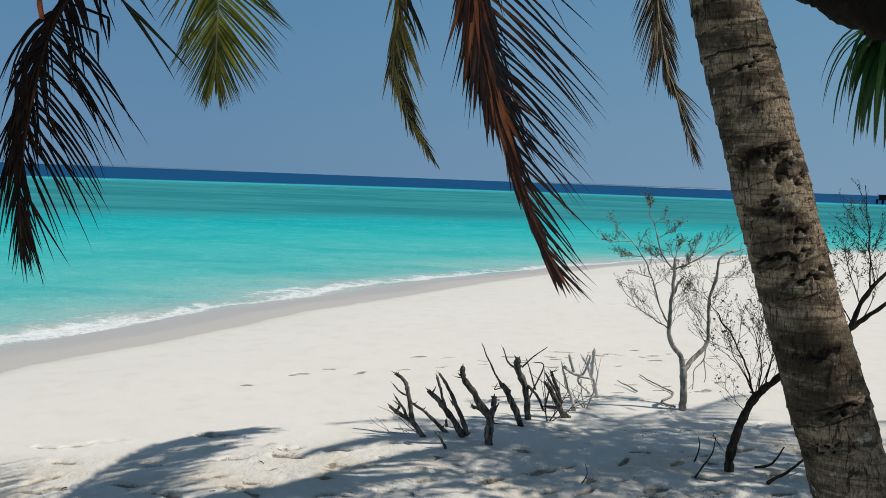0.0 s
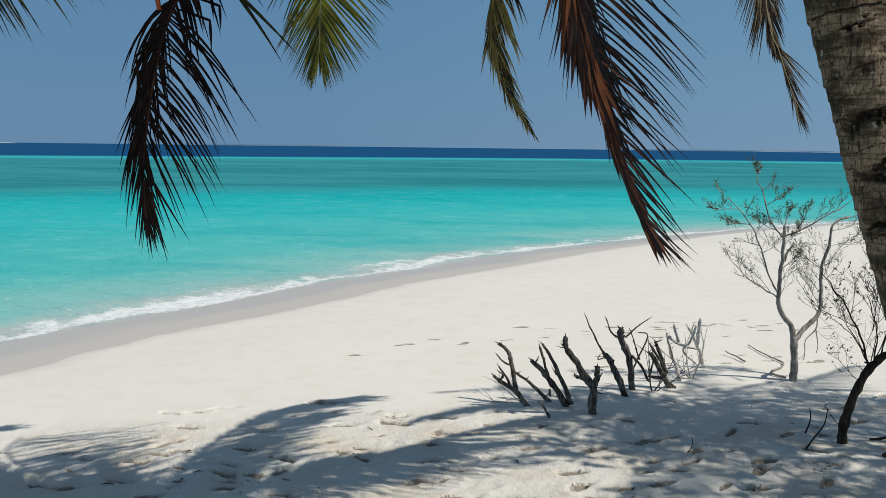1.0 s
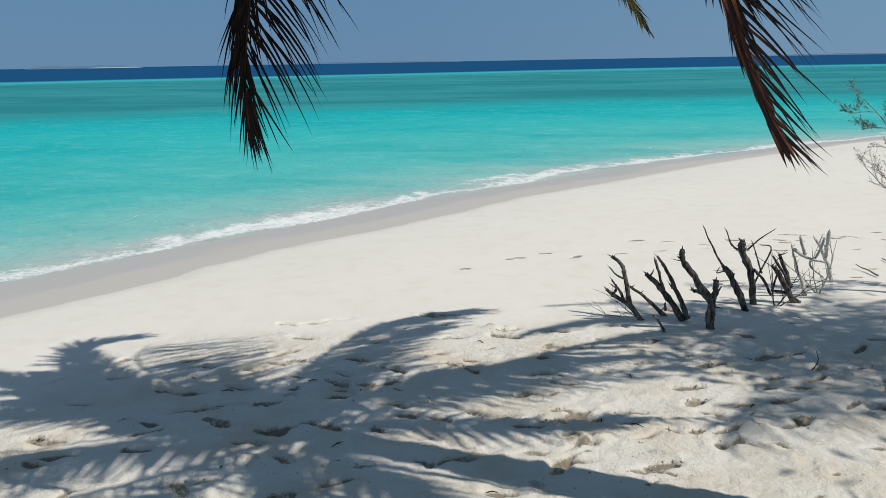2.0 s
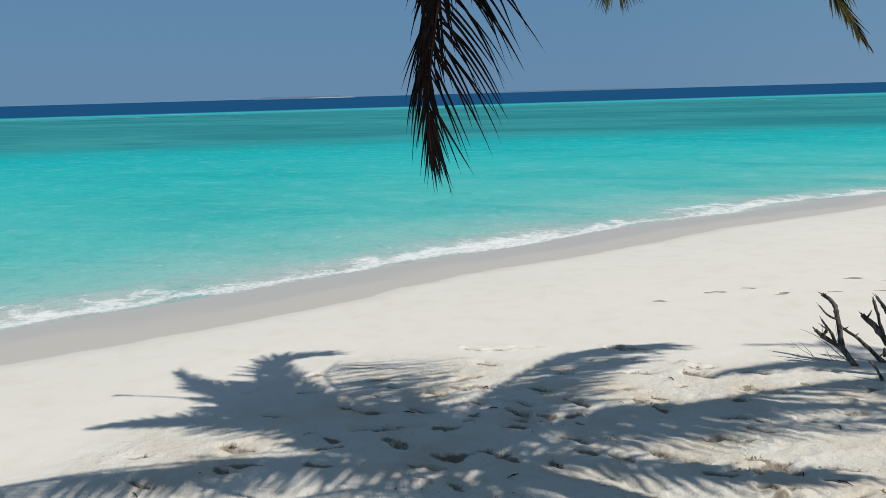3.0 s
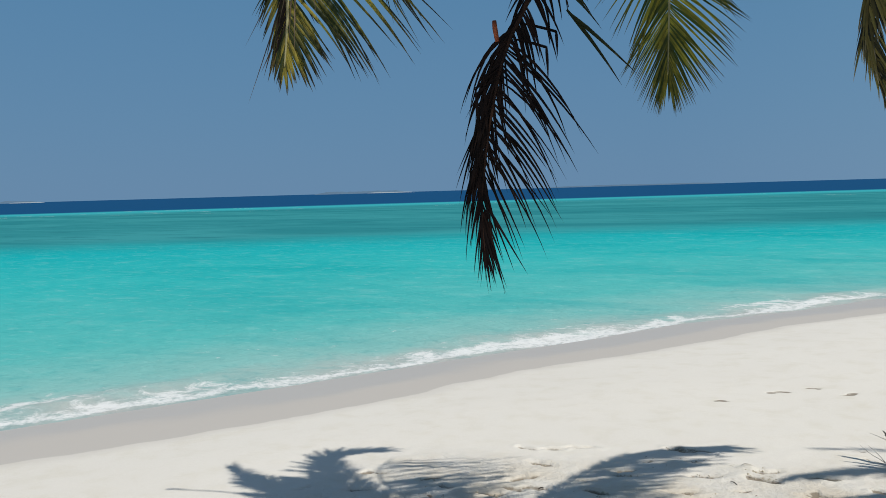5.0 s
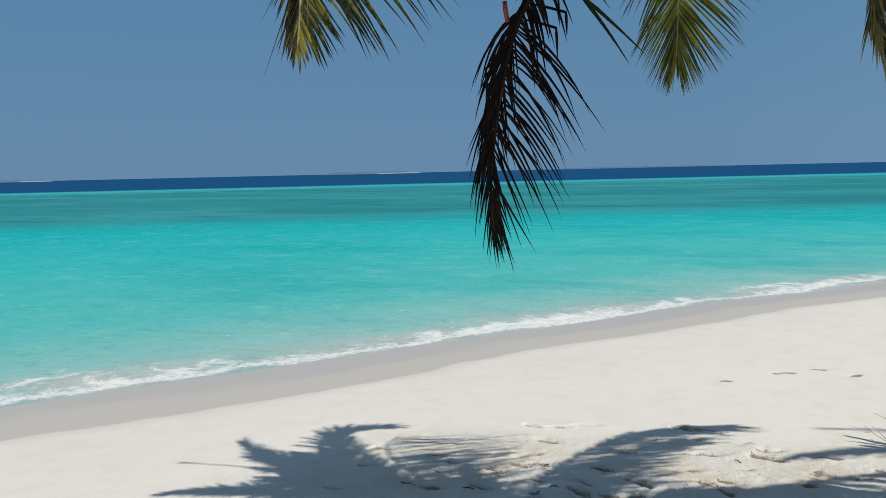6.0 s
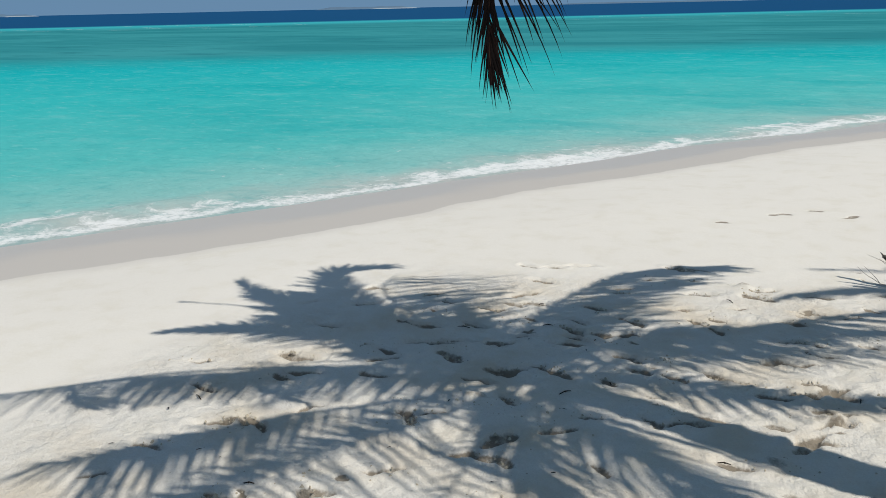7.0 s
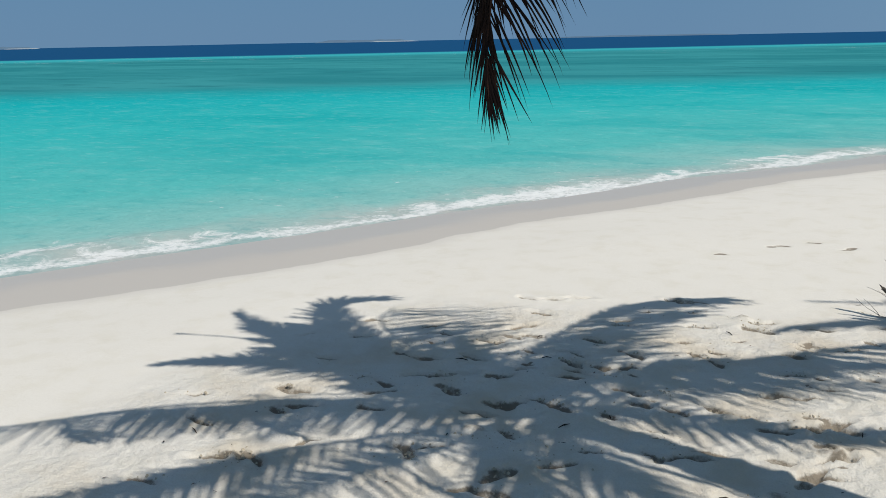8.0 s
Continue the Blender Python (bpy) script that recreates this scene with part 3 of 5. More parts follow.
def palm_trunk(parent):
    axis_ = spline([(2.46, 4.08, -0.15), (2.34, 4.13, 0.05), (2.09, 4.24, 0.91), (1.86, 4.35, 1.67), (1.54, 4.48, 2.79), (1.38, 4.54, 3.35), (1.08, 4.64, 4.35), HUB + Vector((0.02, 0, 0.1))], 900)
    rnd = random.Random(8)
    rings, z = [], -0.3
    while z < 5.2:
        rings.append((z, rnd.uniform(-0.022, 0.022), rnd.uniform(0, 6.28), rnd.uniform(0.45, 1.0)))
        z += rnd.uniform(0.055, 0.125)
    # old wounds: height, angle, half-height, half-width
    wounds = [(2.57, 4.35, 0.045, 0.8), (2.48, 4.75, 0.07, 0.25), (2.42, 5.45, 0.05, 0.30), (2.34, 4.1, 0.035, 0.30), (2.52, 5.2, 0.02, 0.3), (2.2, 5.0, 0.03, 0.45), (2.30, 4.3, 0.02, 0.6), (2.10, 4.1, 0.02, 0.9), (1.98, 4.9, 0.02, 0.8), (1.62, 4.4, 0.03, 0.6), (1.35, 5.0, 0.015, 0.8), (1.2, 3.8, 0.02, 0.6), (0.8, 4.6, 0.03, 0.6), (3.0, 4.5, 0.012, 0.6)]
    v, f, scar, sides, last = [], [], [], 64, len(axis_) - 1
    for i, p in enumerate(axis_):
        d = (axis_[min(i + 1, last)] - axis_[max(i - 1, 0)]).normalized()
        e1 = Vector((1, 0, 0))
        e1 = (e1 - d * e1.dot(d)).normalized()
        e2 = d.cross(e1)
        z = p.z
        r0 = 0.172 - 0.05 * min(1, max(0, (z - 3.0) / 1.2)) + 0.040 * math.exp(-max(z, 0) / 1.3) + 0.05 * math.exp(-max(z, 0) / 0.2)
        close = [q for q in rings if -0.06 < z - q[0] < 0.19]
        for k in range(sides):
            a = 2 * math.pi * k / sides
            way = Vector((math.cos(a), math.sin(a), 0))
            ragged = 0.012 * noise.noise(way * 3 + Vector((0, 0, z * 2))) + 0.006 * noise.noise(way * 9 + Vector((0, 0, z * 3)))
            step, dark = 0.0, 0.0
            for zc, tilt, ph, w in close:
                gap = z + ragged - zc - tilt * math.sin(a + ph)
                if -0.02 < gap < 0.14:
                    # each leaf scar juts out and fades upward
                    step = max(step, 0.010 * w * math.exp(-gap / 0.04) if gap > 0 else 0)
                    dark = max(dark, w * math.exp(-(gap / 0.007) ** 2) * (0.75 + 0.6 * noise.noise(way * 4 + Vector((0, 0, zc * 7)))))
            hole = 0.0
            for zn, an, hh, hw in wounds:
                da = (a - an + math.pi) % (2 * math.pi) - math.pi
                hole = max(hole, math.exp(-((da + 24 * ragged + 0.5 * hw * noise.noise(way * 17 + Vector((0, 0, z * 15)))) / hw) ** 4 - ((z + 3 * ragged + 0.05 * noise.noise(way * 11 + Vector((0, 0, z * 8))) + 0.02 * noise.noise(way * 30 + Vector((0, 0, z * 26))) - zn) / (0.52 * hh)) ** 2))
            r = r0 + step + 0.010 * noise.noise(way * 1.5 + Vector((0, 0, z * 3))) + 0.005 * noise.noise(way * 7 + Vector((0, 0, z * 11))) - 0.045 * hole
            v.append(p + (e1 * math.cos(a) + e2 * math.sin(a)) * r)
            scar.append(min(1.0, max(dark, hole, 0.0)))
    for i in range(last):
        for k in range(sides):
            a, b = i * sides + k, i * sides + (k + 1) % sides
            f.append((a, b, b + sides, a + sides))
    return mesh_object("trunk", v, f, BARK, parent, {"scar": scar})


def frond(parent, ctrl, mat, stalk, right=None, long=0.62, count=64, ang=(38, 38), droop=0.7, begin=0.16, width=0.032, seed=1, ragged=0.15, drift=(0, 0, 0), radius=0.022, uneven=(1, 1)):
    """A feather leaf: a tapering stalk along ctrl with two rows of folded leaflets."""
    rnd = random.Random(seed)
    pts = spline(ctrl, 48)
    g = Geo()
    for i in range(count):
        t = begin + (1 - begin) * (i + 0.5) / count
        k = min(int(t * 48), 47)
        p = pts[k].lerp(pts[k + 1], t * 48 - k)
        d = (pts[min(k + 2, 48)] - pts[max(k - 1, 0)]).normalized()
        b = Vector(right) if right else d.cross(Vector((0, 0, 1)))
        b = (b - d * b.dot(d)).normalized()
        n = b.cross(d)
        u = (t - begin) / (1 - begin)
        ln = long * (0.55 + 0.45 * math.sin(math.pi * min(1, u * 1.35))) * (1 if u < 0.75 else 1 - 1.5 * (u - 0.75))
        for sgn, a0 in ((1, ang[0]), (-1, ang[1])):
            if rnd.random() < ragged * 0.4:
                continue
            a = radians(a0 * (1.25 - 0.75 * u) + rnd.uniform(-8, 8) + (32 * ragged * noise.noise(Vector((u * 11, seed, sgn))) if ragged > 0.2 else 0))
            way = d * math.cos(a) + b * (sgn * math.sin(a)) + n * rnd.uniform(-0.05, 0.22) + Vector(drift)
            g.blade(p, way, n, ln * uneven[0 if sgn > 0 else 1] * rnd.uniform(1 - ragged, 1.05), width * rnd.uniform(0.75, 1.15), droop * rnd.uniform(0.6, 1.3), 5, rnd.uniform(-0.18, 0.18), 0.5)
    for i in range(7):
        d = (pts[48] - pts[45]).normalized()
        b = (Vector(right) if right else d.cross(Vector((0, 0, 1)))).normalized()
        g.blade(pts[48], d + b * (rnd.uniform(-0.02, 0.45) if ang[1] < 0 else rnd.uniform(-0.35, 0.35)) + Vector(drift), b.cross(d), long * rnd.uniform(0.35, 0.62), width, droop * 0.5, 5, rnd.uniform(-0.2, 0.2), 0.5)
    s = Geo()
    s.tube(pts, [radius * (1 - 0.85 * i / 48) + 0.002 for i in range(49)], 6)
    ob = s.done("frond", stalk, parent)
    tagged(g.done("leaflet_fringe", mat, ob), kind="stuff")
    return ob


def hanging_frond(parent, ctrl, right, rows, mat, stalk, seed, label, radius, wild, single=False, core=None):
    """A leaf that hangs limp along ctrl; each row of leaflets lies in the plane of the stalk and right."""
    rnd = random.Random(seed)
    n_seg = 10 * (len(ctrl) - 1)
    pts = spline(ctrl, n_seg)
    g, inner, loose = Geo(), Geo(), []
    for r, (sgn, k0, k1, count, a0, a1, l0, l1, droop, width) in enumerate(rows):
        for i in range(count):
            u = (i + rnd.uniform(0.1, 0.9)) / count
            w = (k0 + (k1 - k0) * u) * 10
            k = min(int(w), n_seg - 1)
            p = pts[k].lerp(pts[k + 1], w - k)
            d = (pts[min(k + 3, n_seg)] - pts[max(k - 2, 0)]).normalized()
            b = Vector(right)
            b = (b - d * b.dot(d)).normalized()
            n = b.cross(d)
            if rnd.random() < 0.12 * wild:
                continue
            clump = noise.noise(Vector((w * 0.45, seed * 3.1, r * 5.7)))
            a = radians(a0 + (a1 - a0) * u + rnd.uniform(-3, 3) + wild * (16 * clump + rnd.uniform(-5, 5)))
            way = d * math.cos(a) + b * (sgn * math.sin(a)) + n * rnd.uniform(-0.06, 0.14)
            ln = (l0 + (l1 - l0) * u) * rnd.uniform(1 - 0.45 * wild, 1.06) * (0.45 if rnd.random() < 0.10 * wild else 1)
            if single:
                g = Geo()
                loose.append(g)
            (inner if core and width >= 0.03 else g).blade(p, way, n, ln, width * rnd.uniform(0.7, 1.2), droop * rnd.uniform(0.5, 1.4), 7, sgn * rnd.uniform(-0.25, 0.25) * wild, 0.45)
    s = Geo()
    s.tube(pts, [radius * (1.5 - 1.25 * i / n_seg) for i in range(n_seg + 1)], 6)
    ob = s.done("frond", stalk, parent)
    ob["label"] = label
    for leaf in loose:
        leaf.done("leaflet", mat, ob)
    if not single:
        tagged(g.done("leaflet_fringe", mat, ob), kind="stuff")
    if core:
        tagged(inner.done("leaflet_sheath", core, ob), kind="stuff")
    return ob


def arch(tip, lift, seed):
    """Points of a leaf that rises from the crown, arches over and ends at tip."""
    tip = Vector(tip)
    side = Vector((random.Random(seed).uniform(-0.15, 0.15), random.Random(seed + 50).uniform(-0.15, 0.15), 0))
    return [HUB + (tip - HUB) * 0.02, HUB.lerp(tip, 0.25) + Vector((0, 0, lift * 0.75)) + side * 0.5, HUB.lerp(tip, 0.5) + Vector((0, 0, lift)) + side, HUB.lerp(tip, 0.77) + Vector((0, 0, lift * 0.7)) + side * 0.7, tip]


def cast(x, y, z):
    """The place at height z whose shadow falls on (x, y)."""
    return (x - V.x * z, y - V.y * z, z)


def cast_frond(parent, line, tip, rows, seed, hub=HUB):
    """A leaf of the crown whose shadow's line on the sand is given; its leaflets hang from it."""
    rnd = random.Random(seed)
    n = len(line)
    ctrl = [hub]
    for i, (x, y) in enumerate(line):
        u = (i + 1) / n
        ctrl.append(cast(x, y, hub.z + (tip - hub.z) * u + 0.9 * u * (1 - u)))
    pts = spline(ctrl, 48)
    g = Geo()
    for count, u0, u1, l0, l1, a0, a1, width in rows:
        for i in range(count):
            k_ = (i + rnd.uniform(0.15, 0.85)) / count
            w = (u0 + (u1 - u0) * k_) * 48
            k = min(int(w), 47)
            p = pts[k].lerp(pts[k + 1], w - k)
            d = pts[min(k + 2, 48)] - pts[max(k - 1, 0)]
            way2 = Vector((d.x + V.x * d.z, d.y + V.y * d.z))
            a = math.atan2(way2.y, way2.x) + radians(a0 + (a1 - a0) * k_ + rnd.uniform(-7, 7))
            ln = (l0 + (l1 - l0) * k_) * rnd.uniform(0.72, 1.08)
            drop = 0.40 * ln * rnd.uniform(0.8, 1.2)
            flat = Vector((math.cos(a), math.sin(a))) * ln + V * drop
            way = Vector((flat.x, flat.y, -0.55 * drop))
            g.blade(p, way, (0, 0, 1), (flat.length_squared + drop * drop) ** 0.5, width * rnd.uniform(0.8, 1.15), 0.5 * drop / ln, 4, rnd.uniform(-0.12, 0.12), 0.35, 0.3)
    d = (pts[48] - pts[46]).normalized()
    for i in range(3):
        g.blade(pts[48], d + Vector((rnd.uniform(-0.2, 0.2), rnd.uniform(-0.2, 0.2), 0)), (0, 0, 1), rnd.uniform(0.08, 0.2), 0.018, 0.2, 4)
    s = Geo()
    s.tube(pts, [0.024 * (1 - 0.85 * i / 48) + 0.002 for i in range(49)], 6)
    ob = s.done("frond", RACHIS, parent)
    tagged(g.done("leaflet_fringe", GREEN, ob), kind="stuff")
    return ob


def coconut_palm():
    palm = tagged(new("coconut_palm"), "leaning coconut palm with ringed grey-brown trunk and drooping fronds", "palm tree")
    palm_trunk(palm)
    # the leaves of the crown that stand out over the beach
    # shadow place of the tip, its height, the lift of the arch, the spread of the leaflets
    high = [((-0.9, 3.4), 3.6, 0.6, 44), ((0.1, 3.95), 3.7, 0.6, 44), ((-0.2, 7.0), 4.2, 0.7, 56), ((0.9, 5.95), 4.2, 0.7, 50)]
    for i, ((x, y), z, lift, spread) in enumerate(high):
        frond(palm, arch(cast(x, y, z), lift, i + 4), GREEN, RACHIS, long=0.34 if i == 3 else 0.78, count=30 if i == 3 else 70, ang=(spread, spread), droop=1.2, begin=0.1 if i % 2 else 0.2, seed=24 + i, width=0.062 if i == 2 else 0.046, drift=(0.25, -0.34, -0.1), uneven=(1, 0.5) if i > 1 else (1, 1))
    # leaves whose line is known from the shade that they cast; each row of leaflets: count, from and to along the leaf,
    # lengths, turn from the leaf's line in degrees (to the left of it), width
    for i, (line, tip, rows) in enumerate((
            # four old leaves bunched over the open sand
            (((-3.5, 5.45), (-4.4, 5.95), (-4.72, 6.30), (-4.68, 6.56), (-4.42, 6.80)), 4.35, ((60, 0.25, 0.97, 0.50, 0.16, 50, 20, 0.05), (60, 0.25, 0.97, 0.42, 0.20, -52, -20, 0.05))),
            (((-3.6, 5.35), (-4.4, 5.50), (-4.85, 5.55), (-5.15, 5.66), (-5.42, 5.80)), 4.3, ((44, 0.25, 0.62, 0.42, 0.26, 36, 22, 0.06), (44, 0.25, 0.62, 0.42, 0.28, -44, -34, 0.06), (14, 0.62, 0.95, 0.24, 0.10, 24, 8, 0.04), (18, 0.62, 0.98, 0.28, 0.20, -40, -30, 0.032))),
            (((-3.6, 5.25), (-4.2, 5.36), (-4.7, 5.31), (-5.05, 5.24), (-5.39, 5.14)), 4.3, ((24, 0.3, 0.62, 0.40, 0.12, 36, 10, 0.045), (24, 0.3, 0.62, 0.40, 0.12, -36, -8, 0.045), (3, 0.9, 1.0, 0.2, 0.12, 3, -3, 0.02))),
            (((-3.5, 5.05), (-4.1, 4.98), (-4.45, 4.90), (-4.74, 4.74), (-5.0, 4.54)), 4.25, ((60, 0.25, 0.98, 0.42, 0.16, 52, 16, 0.045), (46, 0.25, 0.95, 0.40, 0.12, -40, -14, 0.045))),
            (((-3.3, 5.3), (-3.9, 5.55), (-4.3, 5.72), (-4.5, 5.80)), 4.4, ((60, 0.2, 1.0, 0.55, 0.30, 48, 30, 0.07), (60, 0.2, 1.0, 0.55, 0.30, -48, -30, 0.07))),
            (((-3.2, 5.1), (-3.7, 5.18), (-4.1, 5.20), (-4.4, 5.22)), 4.4, ((60, 0.2, 1.0, 0.50, 0.26, 46, 30, 0.07), (60, 0.2, 1.0, 0.55, 0.30, -50, -30, 0.07))),
            # short young leaves round the heart of the crown
            (((-2.6, 5.22), (-3.0, 5.32), (-3.45, 5.38)), 4.5, ((44, 0.15, 1.0, 0.55, 0.34, 60, 34, 0.08), (44, 0.15, 1.0, 0.55, 0.34, -60, -34, 0.08))),
            (((-2.6, 5.02), (-3.0, 4.95), (-3.4, 4.88)), 4.5, ((36, 0.3, 1.0, 0.30, 0.20, 62, 30, 0.07), (44, 0.15, 1.0, 0.50, 0.34, -60, -34, 0.08))),
            (((-2.5, 5.4), (-2.85, 5.62), (-3.15, 5.8)), 4.5, ((44, 0.15, 1.0, 0.50, 0.30, 60, 34, 0.08), (44, 0.15, 1.0, 0.50, 0.34, -62, -34, 0.08))),
            (((-2.3, 5.3), (-2.35, 5.6), (-2.3, 5.9)), 4.6, ((30, 0.15, 1.0, 0.40, 0.30, 56, 30, 0.07), (30, 0.15, 1.0, 0.60, 0.40, -62, -34, 0.07))),
            # one that bends towards the sea, its leaflets far apart
            (((-2.95, 5.45), (-3.5, 5.72), (-3.92, 6.0), (-4.16, 6.28), (-4.22, 6.52)), 4.3, ((40, 0.2, 0.62, 0.85, 1.1, -108, -100, 0.05), (14, 0.62, 1.0, 1.30, 1.0, -96, -78, 0.026))),
            # two that lean out to the sea and curl over at the end
            (((-2.50, 5.55), (-2.60, 5.95), (-2.62, 6.4), (-2.52, 7.1), (-2.36, 7.56), (-2.08, 7.86), (-1.72, 8.10)), 4.5, ((120, 0.12, 0.98, 1.30, 0.42, -66, -26, 0.044), (34, 0.1, 0.7, 0.14, 0.10, 40, 30, 0.04))),
            (((-2.40, 5.6), (-2.44, 6.1), (-2.40, 6.6), (-2.24, 7.1), (-2.0, 7.5)), 4.6, ((80, 0.12, 0.95, 0.90, 0.60, -66, -26, 0.05),)),
            # a long one over the trodden sand
            (((-1.85, 5.92), (-1.41, 6.39), (-1.03, 6.76), (-0.31, 7.44), (0.35, 7.95)), 4.6, ((100, 0.15, 0.98, 1.0, 0.55, -54, -24, 0.055), (30, 0.2, 0.95, 0.10, 0.10, 30, 20, 0.03))),
            (((-1.6, 5.75), (-1.0, 6.15), (-0.4, 6.5), (0.2, 6.9)), 4.5, ((44, 0.15, 0.98, 0.66, 0.42, -52, -24, 0.034), (30, 0.2, 0.95, 0.26, 0.18, 40, 20, 0.034))),
            # three that reach along the beach
            (((-2.75, 4.86), (-3.45, 4.55), (-4.0, 4.16), (-4.5, 3.78), (-5.05, 3.24), (-5.5, 2.75)), 4.0, ((80, 0.10, 0.66, 0.58, 0.50, 80, 78, 0.06), (30, 0.66, 0.98, 0.55, 0.30, 82, 40, 0.030), (20, 0.66, 0.98, 0.20, 0.16, 30, 40, 0.025))),
            (((-2.6, 4.5), (-3.18, 3.88), (-3.48, 3.47), (-3.75, 3.10), (-3.98, 2.76)), 4.0, ((20, 0.10, 0.36, 0.26, 0.40, 70, 74, 0.04), (58, 0.36, 0.85, 0.55, 0.66, 76, 72, 0.055), (12, 0.85, 1.0, 0.34, 0.30, 60, 20, 0.03), (14, 0.45, 1.0, 0.22, 0.16, -30, -20, 0.03))),
            (((-2.40, 4.3), (-2.66, 3.8), (-2.86, 3.3), (-3.0, 2.8), (-3.1, 2.3)), 4.0, ((30, 0.15, 1.0, 0.80, 0.85, 100, 92, 0.034), (34, 0.10, 0.9, 0.16, 0.20, 70, 60, 0.04), (60, 0.12, 1.0, 0.42, 0.34, -56, -44, 0.05))),
            # one that hangs towards the land, one on the landward side of the trunk
            (((-2.12, 4.55), (-2.04, 4.1), (-1.94, 3.6), (-1.86, 3.0)), 3.95, ((16, 0.15, 1.0, 0.45, 0.40, 78, 70, 0.030), (16, 0.2, 1.0, 0.18, 0.22, -60, -50, 0.030))),
            (((-1.66, 5.40), (-0.98, 5.42), (-0.45, 5.56), (-0.15, 5.73)), 4.0, ((60, 0.06, 1.0, 0.55, 0.28, -52, -24, 0.05), (50, 0.06, 1.0, 0.40, 0.2, 48, 24, 0.05))))):
        cast_frond(palm, line, tip, rows, 200 + i)
    for i, (dx, dy) in enumerate(((0.5, 0.3), (-0.4, 0.5), (0.2, -0.6), (-0.3, -0.2))):
        frond(palm, [HUB, HUB + Vector((dx * 0.4, dy * 0.4, 0.9)), HUB + Vector((dx, dy, 1.8)), HUB + Vector((dx * 2.2, dy * 2.2, 2.4))], GREEN, RACHIS, long=0.5, count=50, ang=(35, 35), droop=0.6, seed=60 + i)
    # the old leaves that hang into view; rows: side, from and to along the line's points, count, angles, lengths, droop, width
    dark = hanging_frond(palm, [HUB, (0.17, 4.21, 4.95), (-1.10, 3.90, 4.2), (-1.535, 3.986, 3.457), (-1.634, 3.941, 3.188), (-1.703, 3.908, 3.035), (-1.750, 3.887, 2.890), (-1.787, 3.870, 2.707), (-1.815, 3.857, 2.523), (-1.835, 3.848, 2.337), (-1.838, 3.846, 2.172), (-1.832, 3.850, 2.060)], (0.91, 0.42, 0.0),
                  [(1, 2.6, 5.0, 26, 58, 46, 0.34, 0.38, 2.2, 0.018), (1, 5.0, 6.2, 13, 72, 62, 0.62, 0.62, 0.75, 0.017), (1, 6.2, 8.2, 19, 60, 40, 0.60, 0.54, 0.75, 0.015), (1, 8.2, 10.2, 15, 34, 18, 0.48, 0.32, 0.5, 0.013), (1, 10.0, 11, 8, 18, 5, 0.26, 0.20, 0.3, 0.010), (1, 5.4, 10.5, 26, 22, 12, 0.34, 0.24, 0.4, 0.013),
                   (-1, 2.8, 4.6, 14, 26, 20, 0.36, 0.34, 1.4, 0.015), (-1, 4.6, 6.8, 32, 28, 18, 0.44, 0.54, 3.0, 0.016), (-1, 6.6, 8.6, 24, 24, 14, 0.52, 0.44, 2.0, 0.016), (-1, 5.2, 8.6, 26, 12, 8, 0.46, 0.36, 0.6, 0.015), (-1, 8.6, 10.4, 14, 10, 6, 0.34, 0.28, 0.5, 0.012), (-1, 10.0, 11, 6, 6, 2, 0.28, 0.24, 0.0, 0.010)],
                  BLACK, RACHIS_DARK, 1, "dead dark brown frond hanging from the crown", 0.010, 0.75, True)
    # a snapped stalk beside it, and leaflets that broke and hang straight down
    g = Geo()
    g.tube([(-1.766, 3.872, 3.116), (-1.764, 3.875, 3.08), (-1.757, 3.880, 3.02)], [0.011, 0.012, 0.010], 7, 0.12, 4)
    g.done("broken_stalk", SNAPPED, dark)
    for (x, y, z), out, fall in (((-1.748, 3.885, 2.90), -0.115, 0.44), ((-1.76, 3.88, 2.86), -0.10, 0.36), ((-1.735, 3.89, 2.93), -0.09, 0.5), ((-1.77, 3.88, 2.80), -0.085, 0.46), ((-1.66, 3.93, 3.10), 0.16, 0.12), ((-1.69, 3.91, 3.03), 0.15, 0.16)):
        side = Vector((0.91, 0.42, 0.0))
        knee = Vector((x, y, z)) + side * out + Vector((0, 0, -0.75 * abs(out) if out < 0 else -0.04))
        g = Geo()
        g.blade((x, y, z), knee - Vector((x, y, z)), (0.3, -1, 0.3), (knee - Vector((x, y, z))).length, 0.014, 0.1, 3, 0, 0.4, 0.9)
        g.blade(knee, (0.05, 0.02, -1), (0.3, -1, 0), fall, 0.017, 0.0, 5, 0.06, 0.4)
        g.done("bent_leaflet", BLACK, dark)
    hanging_frond(palm, [HUB, (0.1, 5.1, 5.0), (-0.90, 5.27, 4.6), (-1.345, 5.27, 3.83), (-1.352, 5.27, 3.43), (-1.36, 5.27, 3.16), (-1.366, 5.27, 2.97)], (0.97, 0.25, 0),
                  [(1, 2.0, 4.2, 46, 62, 50, 0.62, 0.52, 0.35, 0.018), (1, 4.2, 6, 52, 48, 10, 0.50, 0.24, 0.12, 0.013), (-1, 2.0, 4.2, 46, 50, 36, 0.62, 0.50, 0.5, 0.018), (-1, 4.2, 6, 52, 34, 8, 0.50, 0.24, 0.15, 0.013), (1, 5.7, 6, 5, 5, 2, 0.18, 0.16, 0, 0.011)],
                  YELLOW, PALESTALK, 2, "yellow-green frond hanging from the crown", 0.010, 0.28)
